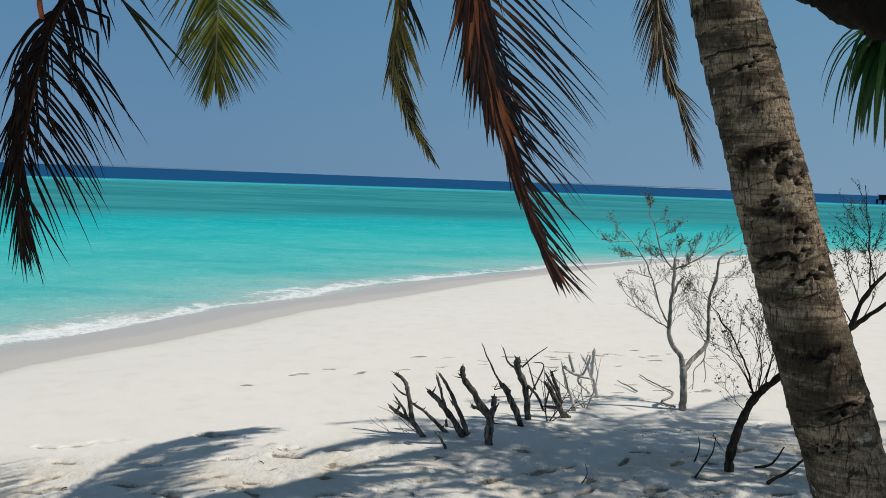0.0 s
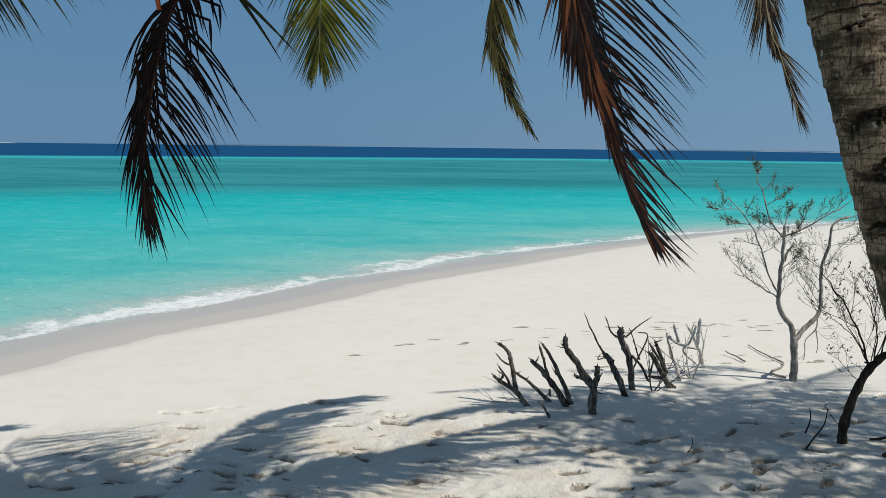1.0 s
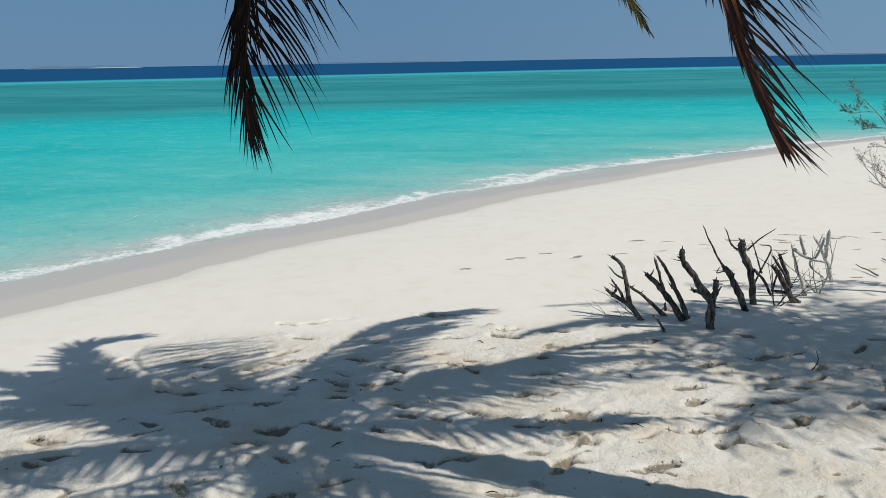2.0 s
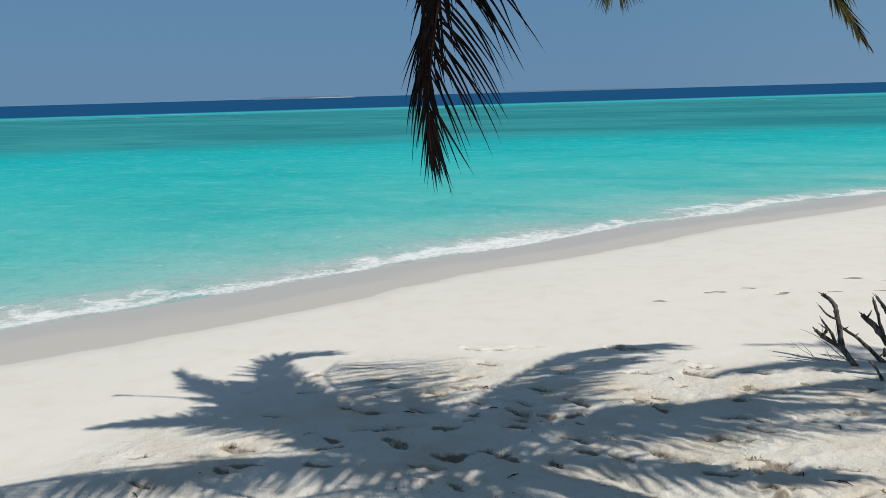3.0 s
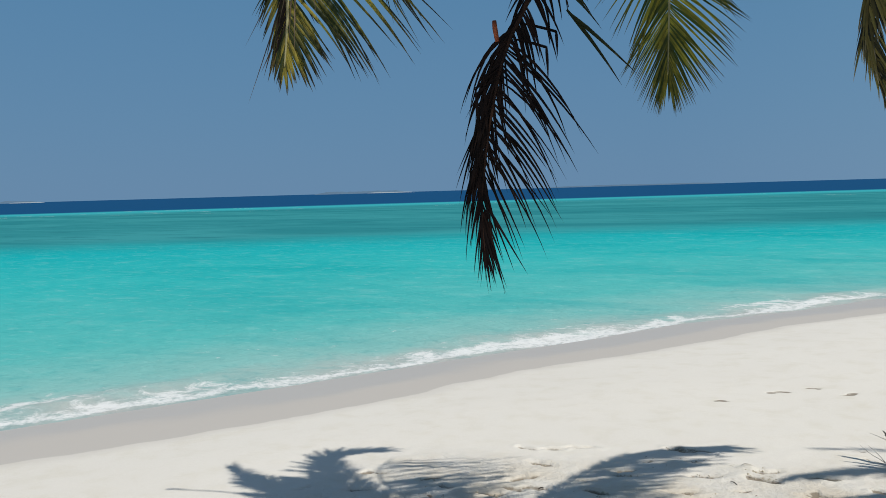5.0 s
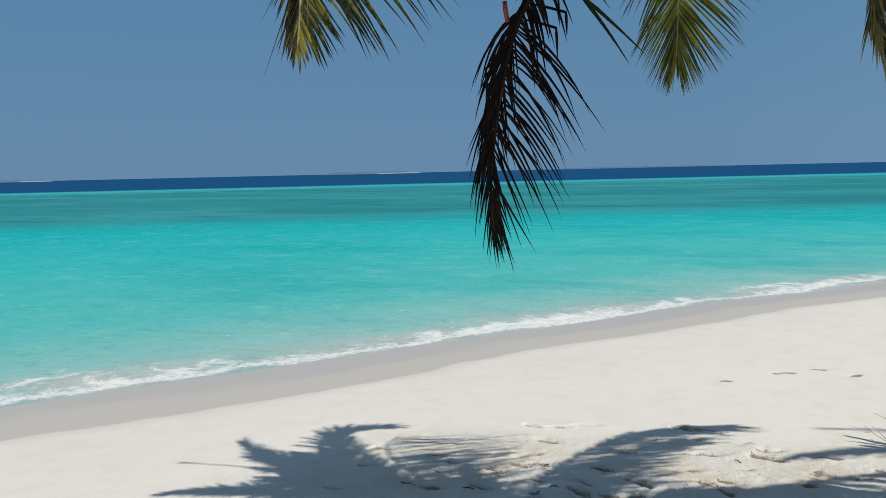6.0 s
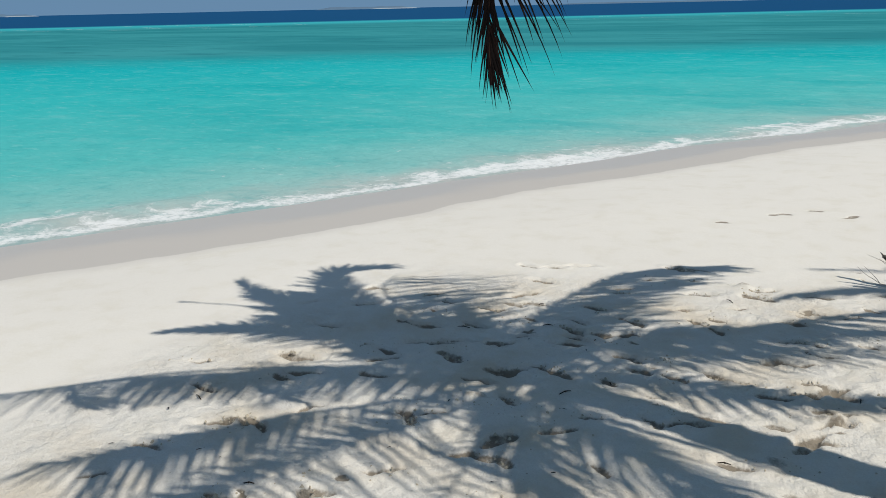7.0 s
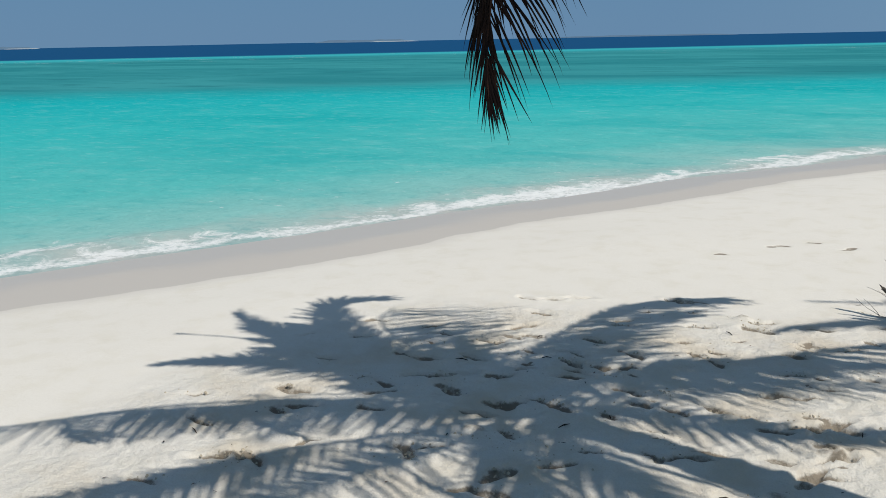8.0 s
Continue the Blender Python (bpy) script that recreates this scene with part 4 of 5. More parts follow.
    edged = hanging_frond(palm, [HUB, (-0.12, 4.11, 4.95), (-1.12, 3.60, 4.65), (-2.12, 3.20, 3.85), (-2.306, 3.171, 3.417), (-2.353, 3.135, 3.234), (-2.361, 3.129, 3.096), (-2.369, 3.123, 2.985), (-2.378, 3.117, 2.885)], (0.80, 0.6, 0),
                  [(1, 1.6, 3.8, 40, 66, 62, 0.80, 0.80, 0.5, 0.020), (1, 3.8, 5.2, 26, 62, 54, 0.72, 0.46, 0.5, 0.019), (1, 5.2, 7.0, 26, 44, 30, 0.34, 0.24, 0.35, 0.017), (1, 7.0, 8, 14, 26, 8, 0.18, 0.12, 0.1, 0.013), (-1, 1.6, 4.0, 30, 44, 30, 0.48, 0.42, 1.2, 0.019), (-1, 4.0, 6.4, 26, 24, 18, 0.34, 0.24, 0.9, 0.017), (-1, 6.4, 8, 18, 18, 6, 0.2, 0.12, 0.3, 0.014)],
                  EDGED, PALESTALK, 3, "yellow-green frond with dry edges hanging from the crown", 0.012, 0.3)
    g = Geo()
    rnd = random.Random(17)
    for i in range(20):
        q = Vector((-2.306, 3.171, 3.417)).lerp(Vector((-2.12, 3.20, 3.85)), rnd.random())
        g.blade(q, (rnd.uniform(-0.50, -0.2), rnd.uniform(-0.36, -0.14), -1), (0.6, -0.8, 0), rnd.uniform(0.3, 0.78), rnd.uniform(0.008, 0.014), 0.8, 8, rnd.uniform(-0.5, 0.5), 0.5)
    for i in range(5):
        g.blade((-2.355, 3.133, 3.22 - 0.03 * i), (-0.35, -0.26, -1), (0.6, -0.8, 0), rnd.uniform(0.24, 0.38), 0.013, 0.6, 7, rnd.uniform(-0.4, 0.4), 0.5)
    tagged(g.done("dry_fringe", STRAW, edged), "curled straw-coloured dry leaflets", kind="stuff")
    hanging_frond(palm, [HUB, (0.3, 4.5, 4.9), (-0.15, 4.4, 4.3), (-0.25, 4.39, 3.69), (-0.25, 4.39, 3.26), (-0.26, 4.39, 3.10), (-0.26, 4.39, 2.91), (-0.20, 4.4, 2.73), (-0.12, 4.4, 2.60), (-0.06, 4.4, 2.50)], (1, 0.05, 0),
                  [(1, 2.2, 5.2, 30, 30, 36, 0.38, 0.36, 0.8, 0.017), (1, 5.2, 7, 20, 34, 18, 0.32, 0.24, 0.9, 0.013), (1, 7.0, 9, 26, 15, 6, 0.18, 0.10, 0.4, 0.009), (-1, 2.2, 5, 26, 8, 4, 0.34, 0.30, 0.5, 0.018), (-1, 5, 8, 26, 5, 8, 0.24, 0.13, 0.8, 0.013), (-1, 8, 9, 9, 9, 5, 0.12, 0.08, 0.3, 0.008), (1, 2.2, 6.5, 54, 14, 16, 0.30, 0.24, 0.5, 0.017), (-1, 2.4, 5.6, 16, 14, 12, 0.26, 0.24, 1.2, 0.014)],
                  HALFDRY, RACHIS, 4, "half dry green and straw frond with a curled tip", 0.008, 0.8)
    hanging_frond(palm, [HUB, (0.45, 4.1, 5.0), (0.2, 3.75, 4.2), (0.10, 3.6, 3.45), (0.11, 3.6, 3.12), (0.15, 3.6, 2.90), (0.22, 3.59, 2.64), (0.30, 3.59, 2.40), (0.40, 3.58, 2.17), (0.47, 3.57, 2.05)], (1, 0.1, 0.05),
                  [(1, 2.4, 4.0, 16, 54, 50, 0.70, 0.76, 0.40, 0.014), (1, 4.0, 5.6, 20, 48, 40, 0.74, 0.60, 0.40, 0.013), (1, 5.6, 7.4, 24, 36, 26, 0.56, 0.46, 0.28, 0.012), (1, 7.4, 8.8, 14, 22, 9, 0.42, 0.26, 0.0, 0.010), (1, 2.6, 6.4, 40, 21, 13, 0.50, 0.42, 0.05, 0.017), (1, 2.6, 8.2, 120, 8, 4, 0.44, 0.24, 0.0, 0.030), (-1, 2.6, 5.2, 80, 8, 4, 0.46, 0.36, -0.15, 0.034), (-1, 2.8, 5.0, 20, 13, 8, 0.52, 0.42, 0.4, 0.012), (-1, 5.2, 9, 40, 3, 1, 0.26, 0.15, -0.2, 0.013)],
                  BROWN, RACHIS_DARK, 5, "large dead red-brown frond hanging from the crown", 0.009, 0.55, core=RUST)
    hanging_frond(palm, [HUB, (1.0, 4.5, 4.6), (0.97, 4.42, 4.1), (0.98, 4.39, 3.71), (1.01, 4.38, 3.31), (1.04, 4.38, 3.14), (1.07, 4.37, 2.98), (1.11, 4.36, 2.89), (1.17, 4.34, 2.71), (1.20, 4.33, 2.62)], (1, 0.2, 0),
                  [(1, 2.6, 5.4, 80, 34, 24, 0.28, 0.22, 0.6, 0.010), (-1, 2.6, 5.2, 90, 32, 22, 0.34, 0.28, 0.6, 0.010), (1, 3, 6.2, 70, 12, 4, 0.26, 0.16, 0.3, 0.020), (-1, 3, 6.2, 60, 12, 3, 0.26, 0.14, 0.3, 0.018), (1, 6.4, 9, 44, 15, 9, 0.28, 0.16, 0.05, 0.007), (-1, 6.8, 9, 24, 3, 2, 0.22, 0.16, 0.0, 0.007), (1, 6.8, 7.0, 2, 28, 28, 0.30, 0.30, 0.1, 0.008)],
                  STRAW, PALESTALK, 6, "thin dry straw-coloured frond beside the trunk", 0.004, 0.5)
    torn = hanging_frond(palm, [HUB, (0.1, 4.3, 5.0), (-0.75, 4.02, 4.5), (-1.344, 4.073, 3.792), (-1.502, 4.036, 3.383), (-1.475, 4.054, 3.169)], (0.93, 0.35, 0),
                         [(1, 2.0, 4.6, 14, 50, 34, 0.40, 0.30, 0.6, 0.02), (-1, 2.0, 4.2, 8, 40, 30, 0.36, 0.30, 0.8, 0.02)], SHADED, RACHIS_DARK, 9, "ragged green frond with few leaflets", 0.009, 0.6)
    for base, tip, w, bend in (((-1.484, 4.054, 3.159), (-1.262, 4.125, 2.806), 0.022, 0.25), ((-1.470, 4.050, 3.141), (-1.190, 4.140, 2.850), 0.022, 0.12)):
        way = Vector(tip) - Vector(base)
        pair_ = Geo()
        pair_.blade(base, way + Vector((0, 0, bend * 0.5 * way.length)), (0.3, -1, 0.4), way.length * 1.03, w, bend, 8, 0.0, 0.3)
        pair_.done("leaflet", SHADED, torn)
    c = Geo()
    for i in range(14):
        a = i * 2.4
        w = Vector((math.cos(a), math.sin(a), 0.9 + 0.3 * (i % 3)))
        c.tube([HUB + Vector((0, 0, -0.25)) + w * 0.05, HUB + w * 0.18, HUB + w * 0.4], [0.07, 0.06, 0.03], 6)
    c.done("leaf_base", RACHIS, palm)
    return palm


coconut_palm()


# ---------------------------------------------------------------- trees and bushes
def twigs(g, leaf, base, way, length, radius, depth, rnd, leafy=0.0, up=0.15, wide=0.75, size=0.03):
    """Twigs that fork into thinner ones, with small leaves on the last."""
    p, d = Vector(base), Vector(way).normalized()
    pts = [p]
    n = 4
    for i in range(n):
        d = (d + Vector((rnd.uniform(-1, 1), rnd.uniform(-1, 1), rnd.uniform(-1, 1) + up)) * 0.17).normalized()
        p = p + d * (length / n)
        pts.append(p)
    g.tube(pts, [radius * (1 - 0.6 * i / n) for i in range(n + 1)], 5 if radius > 0.004 else 3, cap=False)
    if depth == 0:
        for q in pts[1:]:
            for _ in range(2):
                if rnd.random() < leafy:
                    w = Vector((rnd.uniform(-1, 1), rnd.uniform(-1, 1), rnd.uniform(-0.4, 1)))
                    leaf.blade(q, w, (rnd.uniform(-1, 1), rnd.uniform(-1, 1), 1), size * rnd.uniform(0.7, 1.5), size * 0.55, 0.2, 2, 0, 0.2)
        return
    for i in range(1, n + 1):
        for _ in range(1 if i < n else 2):
            w = d + Vector((rnd.uniform(-1, 1), rnd.uniform(-1, 1), rnd.uniform(-0.6, 1))) * wide
            twigs(g, leaf, pts[i], w, length * rnd.uniform(0.45, 0.75), radius * 0.55, depth - 1, rnd, leafy, up, wide, size)


def bush(name, label, place, limbs, shoots, bark, seed, leafy, category="bush", size=0.028):
    """A bush: thick limbs along given lines, twigs where shoots say, small leaves."""
    holder = tagged(new(name), label, category)
    x0, y0 = place
    z0 = height_at(x0, y0)
    rnd = random.Random(seed)
    for i, (line, r0, r1) in enumerate(limbs):
        g = Geo()
        pts = spline([(x0 + x, y0 + 0.25 * x + y, z0 + z) for x, y, z in line], 5 * len(line))
        pts = [p + noise.noise_vector(p * 9) * 0.016 for p in pts] if i else pts
        g.tube(pts, [0.70 * r0 + 0.70 * (r1 - r0) * k / (len(pts) - 1) * (1 if k % 4 else 0.9) + 0.12 * r0 * noise.noise(pts[k] * 23) for k in range(len(pts))], 9, 0.16, seed + i)
        g.done("stem" if i == 0 else "limb", bark, holder)
    t, l = Geo(), Geo()
    for (x, y, z), way, length, radius, depth in shoots:
        twigs(t, l, (x0 + x, y0 + 0.25 * x + y, z0 + z), way, length, radius, depth, rnd, leafy, size=size)
    tagged(t.done("twig_mass", bark, holder), kind="stuff")
    if l.v:
        tagged(l.done("foliage", BUSHLEAF, holder), kind="stuff")
    return holder


bush("small_tree", "bare grey forked young tree with small leaf tufts", (2.70, 9.42),
     [([(0, 0, -0.1), (-0.01, 0, 0.2), (-0.03, 0, 0.48)], 0.060, 0.050),
      ([(-0.03, 0, 0.44), (-0.05, 0.02, 0.57), (-0.16, 0.05, 0.71), (-0.21, 0.05, 0.90), (-0.21, 0, 1.20), (-0.19, 0, 1.48), (-0.19, 0, 1.66)], 0.044, 0.020),
      ([(-0.02, 0, 0.42), (0.13, 0.08, 0.57), (0.26, 0.12, 0.68), (0.29, 0.15, 0.85), (0.30, 0.2, 1.19), (0.36, 0.2, 1.42), (0.40, 0.2, 1.65), (0.56, 0.2, 1.72)], 0.038, 0.014),
      ([(-0.21, 0.05, 0.90), (-0.32, 0, 1.10), (-0.45, 0, 1.44), (-0.56, 0, 1.66), (-0.81, 0, 1.94)], 0.015, 0.006),
      ([(-0.20, 0, 1.52), (-0.345, 0, 1.70), (-0.43, 0, 1.94), (-0.515, 0, 2.11)], 0.015, 0.006),
      ([(-0.19, 0, 1.53), (0.11, 0, 1.67), (0.345, 0, 1.81), (0.55, 0, 1.94)], 0.013, 0.005),
      ([(-0.21, 0.05, 0.88), (-0.41, 0, 1.01), (-0.58, 0, 1.12), (-0.73, 0, 1.27)], 0.012, 0.004),
      ([(-0.19, 0, 1.28), (-0.14, 0, 1.38), (-0.10, 0, 1.455)], 0.020, 0.014),
      ([(0.25, 0.1, 0.68), (0.24, 0.1, 0.54), (0.14, 0.1, 0.41), (0.13, 0.1, 0.20)], 0.011, 0.006),
      ([(0.24, 0.1, 0.55), (0.27, 0.1, 0.42), (0.26, 0.1, 0.27)], 0.009, 0.005)],
     [((-0.80, 0, 1.92), (-0.8, 0, 0.4), 0.14, 0.004, 2), ((-0.70, 0, 1.82), (-0.9, 0.1, 0.1), 0.17, 0.005, 3), ((-0.62, 0, 1.73), (0.2, 0.1, 1), 0.16, 0.004, 2), ((-0.56, 0, 1.66), (-0.8, 0, 0.2), 0.17, 0.005, 3), ((-0.50, 0, 1.55), (0.6, 0.1, 0.7), 0.17, 0.004, 2), ((-0.45, 0, 1.44), (-0.8, 0.1, 0.3), 0.15, 0.005, 2), ((-0.42, 0, 1.36), (0.7, 0, 0.4), 0.18, 0.004, 2),
      ((-0.51, 0, 2.10), (-0.3, 0, 1), 0.12, 0.005, 3), ((-0.46, 0, 2.0), (0.7, 0, 0.5), 0.14, 0.004, 2), ((-0.40, 0, 1.86), (0.8, 0.1, 0.5), 0.18, 0.005, 3), ((-0.36, 0, 1.73), (-0.8, 0, 0.4), 0.17, 0.004, 2), ((-0.27, 0, 1.6), (-0.9, 0, 0.1), 0.18, 0.004, 3),
      ((-0.19, 0, 1.66), (0.2, 0, 1), 0.13, 0.006, 3), ((-0.19, 0, 1.62), (-0.5, 0, 0.7), 0.15, 0.004, 2), ((-0.05, 0, 1.6), (0.3, 0.1, 0.8), 0.16, 0.005, 3), ((0.12, 0, 1.68), (0.3, 0, 0.8), 0.17, 0.004, 2), ((0.22, 0, 1.74), (0.4, 0, 0.7), 0.15, 0.004, 2), ((0.35, 0, 1.81), (0.3, 0, 0.8), 0.13, 0.004, 2), ((0.50, 0, 1.91), (0.8, 0, 0.5), 0.15, 0.004, 2),
      ((-0.72, 0, 1.26), (-0.5, 0, 0.8), 0.13, 0.004, 2), ((-0.60, 0, 1.13), (-0.5, 0, 0.8), 0.20, 0.004, 2), ((-0.48, 0, 1.05), (-0.4, 0, 0.8), 0.24, 0.004, 2), ((-0.38, 0, 1.0), (-0.9, 0, 0.2), 0.22, 0.004, 2), ((-0.30, 0, 0.94), (-0.6, 0.2, 0.8), 0.26, 0.004, 2), ((-0.33, 0, 1.12), (-0.3, 0, 0.9), 0.24, 0.004, 2),
      ((-0.20, 0, 0.92), (0.6, 0, 0.9), 0.26, 0.004, 2), ((-0.21, 0, 1.05), (0.6, 0, 0.8), 0.2, 0.004, 2), ((-0.2, 0, 1.2), (0.6, 0, 0.6), 0.18, 0.004, 3), ((-0.2, 0, 1.35), (-0.7, 0, 0.6), 0.18, 0.004, 2), ((-0.19, 0, 1.45), (0.7, 0, 0.5), 0.16, 0.004, 3),
      ((0.26, 0.12, 0.70), (-0.5, 0, 0.9), 0.30, 0.005, 2), ((0.28, 0.15, 0.80), (-0.6, 0, 0.8), 0.28, 0.005, 2), ((0.29, 0.15, 0.92), (-0.7, 0, 0.7), 0.26, 0.005, 2), ((0.30, 0.2, 1.02), (-0.7, 0, 0.8), 0.30, 0.004, 2), ((0.30, 0.2, 1.15), (-0.8, 0, 0.5), 0.22, 0.005, 3), ((0.31, 0.2, 1.22), (0.7, 0, 0.4), 0.18, 0.004, 2), ((0.30, 0.2, 1.05), (0.5, 0, 0.8), 0.2, 0.004, 2),
      ((0.34, 0.2, 1.36), (-0.7, 0, 0.6), 0.19, 0.004, 2), ((0.36, 0.2, 1.42), (0.8, 0, 0.2), 0.22, 0.004, 3), ((0.39, 0.2, 1.58), (0.8, 0, 0.1), 0.2, 0.004, 2), ((0.54, 0.2, 1.71), (0.8, 0, 0.3), 0.16, 0.005, 1), ((0.13, 0.1, 0.26), (-0.4, 0, -0.6), 0.12, 0.003, 1), ((0.24, 0.1, 0.52), (0.5, 0, -0.6), 0.3, 0.003, 1), ((0.28, 0.1, 0.66), (0.6, 0, -0.7), 0.34, 0.003, 1)],
     GREYWOOD, 5, 0.27, "tree", 0.019)

bush("bush", "dark bent bush stem with bare thin twigs", (2.54, 7.38),
     [([(0, 0, -0.1), (0.0, 0, 0.12), (0.04, 0, 0.30), (0.14, 0, 0.55), (0.24, 0, 0.68), (0.40, 0, 0.80), (0.70, 0, 1.05), (1.0, 0, 1.3)], 0.060, 0.032),
      ([(0.19, 0, 0.62), (0.09, 0, 0.94), (-0.07, 0, 1.19), (-0.18, 0, 1.33), (-0.25, 0, 1.42)], 0.013, 0.004),
      ([(0.22, 0, 0.66), (0.24, 0, 0.9), (0.14, 0, 1.25)], 0.011, 0.004),
      ([(0.19, 0, 0.66), (0.04, 0, 0.90), (-0.10, 0, 1.02)], 0.009, 0.003),
      ([(0.28, 0, 0.71), (0.33, 0, 0.95), (0.44, 0, 1.25)], 0.010, 0.004),
      ([(0.16, 0, 0.55), (0.20, -0.05, 0.66), (0.12, -0.06, 0.71)], 0.022, 0.010)],
     [((-0.1, 0, 1.22), (-0.6, 0, 0.8), 0.3, 0.004, 2), ((0.06, 0, 0.98), (-0.8, 0, 0.6), 0.30, 0.004, 2), ((0.0, 0, 1.08), (0.3, 0, 0.9), 0.26, 0.004, 2), ((0.2, 0, 0.95), (0.2, 0, 1), 0.34, 0.005, 3), ((0.24, 0, 0.72), (0.4, 0, 1), 0.42, 0.005, 2), ((0.19, 0, 0.66), (-0.5, 0, 0.9), 0.36, 0.005, 3), ((0.20, 0, 0.68), (0.0, 0, 1), 0.46, 0.005, 2),
      ((0.12, 0, 0.52), (-0.9, 0.1, 0.7), 0.26, 0.004, 2), ((-0.06, 0, 1.0), (-0.8, 0, 0.5), 0.2, 0.003, 2), ((0.3, 0, 0.75), (0.5, -0.2, 0.2), 0.3, 0.004, 1), ((0.34, 0, 0.98), (-0.3, 0, 1), 0.3, 0.004, 2), ((0.36, 0, 0.80), (0.2, 0, 1), 0.36, 0.004, 2), ((0.18, 0, 1.12), (-0.4, 0, 0.9), 0.24, 0.003, 2), ((0.17, 0, 0.6), (-0.7, -0.1, 0.3), 0.16, 0.004, 1), ((0.02, 0, 0.1), (-0.8, 0, 0.5), 0.2, 0.004, 1)],
     DARKWOOD, 9, 0.12)

bush("bush", "dark branching bush with many small leaves behind the palm trunk", (3.98, 8.62),
     [([(0, 0, -0.1), (0.02, 0, 0.6), (0.08, 0, 1.07)], 0.06, 0.048), ([(0.08, 0, 1.04), (0.22, 0, 1.35), (0.48, 0, 1.66), (0.9, 0, 2.0)], 0.04, 0.018), ([(0.08, 0, 1.06), (0.4, 0, 1.27), (0.9, 0, 1.6)], 0.04, 0.02), ([(0.3, 0, 1.45), (0.25, 0, 1.9), (0.15, 0, 2.5)], 0.012, 0.004)],
     [((0.10, 0, 1.15), (-0.6, 0, 0.9), 0.42, 0.007, 3), ((0.2, 0, 1.3), (-0.4, 0, 1), 0.42, 0.007, 3), ((0.35, 0, 1.5), (-0.2, 0, 1), 0.4, 0.007, 3), ((0.22, 0, 2.0), (-0.5, 0, 0.6), 0.26, 0.004, 2), ((0.18, 0, 2.3), (-0.4, 0, 0.7), 0.2, 0.004, 1), ((0.25, 0, 1.2), (0.5, 0, 0.9), 0.4, 0.006, 2), ((0.12, 0, 1.0), (-0.8, 0, 0.3), 0.34, 0.005, 2), ((0.5, 0, 1.4), (0.3, 0, -0.2), 0.3, 0.004, 1), ((0.08, 0, 0.9), (-0.5, 0, 0.8), 0.34, 0.005, 2)],
     DARKWOOD, 12, 0.45)


def dead_stump(place, limbs, mat, seed, label, lean=0.0):
    """A dead stem in the sand; limbs as lines of (across, up) in metres with two radii."""
    holder = tagged(new("dead_stump"), label, "stump", "dead stumps in the sand")
    x0, y0 = place
    z0 = height_at(x0, y0)
    rnd = random.Random(seed)
    for i, (line, r0, r1) in enumerate(limbs):
        tilt = rnd.uniform(-0.25, 0.25) + lean
        pts = spline([(x0 + x, y0 + tilt * z, z0 + z) for x, z in line], 4 * len(line))
        pts = [pts[0]] + [p + noise.noise_vector(p * 9 + Vector((seed, 0, 0))) * min(0.012, r0) for p in pts[1:]]
        g = Geo()
        g.tube(pts, [1.2 * (r0 + (r1 - r0) * k / (len(pts) - 1)) * rnd.uniform(0.85, 1.15) for k in range(len(pts))], 9, 0.2, seed * 7 + i)
        for _ in range(3 if r0 > 0.017 else 0):
            k = rnd.randint(len(pts) // 3, len(pts) - 1)
            w = Vector((rnd.uniform(-1, 1), rnd.uniform(-1, 0.5), rnd.uniform(-0.2, 1))).normalized()
            n = rnd.uniform(0.03, 0.08)
            g.tube([pts[k], pts[k] + w * n * 0.6, pts[k] + w * n + Vector((0, 0, 0.012))], [r1 * 0.75, r1 * 0.5, r1 * 0.15], 6, 0.2, seed + i)
        tip = (pts[-1] - pts[-2]).normalized()
        for _ in range(3):
            w = tip + Vector((rnd.uniform(-1, 1), rnd.uniform(-1, 1), rnd.uniform(-1, 1))) * 0.35
            g.tube([pts[-1] - tip * 0.02, pts[-1] + w * 0.03 * rnd.uniform(0.5, 1.4)], [r1 * 0.6, r1 * 0.1], 5, 0.1, seed)
        g.done("stem" if i == 0 else "branch", mat, holder)
    return holder


DARK_LABEL, PALE_LABEL = "dark weathered dead stem sticking up from the sand", "bleached dead branch sticking up from the sand"
dead_stump((-0.05, 8.02), [([(0, -0.06), (-0.12, 0.11), (-0.29, 0.24), (-0.36, 0.29)], 0.022, 0.012), ([(-0.15, 0.13), (-0.19, 0.36), (-0.23, 0.48), (-0.33, 0.56)], 0.020, 0.012), ([(-0.2, 0.18), (-0.26, 0.29), (-0.31, 0.36)], 0.012, 0.006), ([(-0.20, 0.38), (-0.28, 0.42), (-0.34, 0.48)], 0.008, 0.005), ([(-0.29, 0.24), (-0.27, 0.3), (-0.31, 0.33)], 0.009, 0.005)], DEADWOOD, 1, DARK_LABEL)
dead_stump((0.17, 8.2), [([(0.02, -0.06), (-0.15, 0.09), (-0.37, 0.25)], 0.019, 0.010), ([(-0.04, 0.06), (-0.05, 0.12)], 0.012, 0.008)], DEADWOOD, 2, DARK_LABEL)
dead_stump((0.31, 8.07), [([(0, -0.06), (-0.15, 0.2), (-0.28, 0.35), (-0.37, 0.44)], 0.026, 0.016), ([(0.01, 0.02), (-0.07, 0.22), (-0.18, 0.45), (-0.27, 0.59)], 0.020, 0.009), ([(-0.2, 0.24), (-0.25, 0.4), (-0.29, 0.53)], 0.012, 0.009), ([(-0.13, 0.28), (-0.16, 0.33)], 0.007, 0.004)], DEADWOOD, 3, DARK_LABEL)
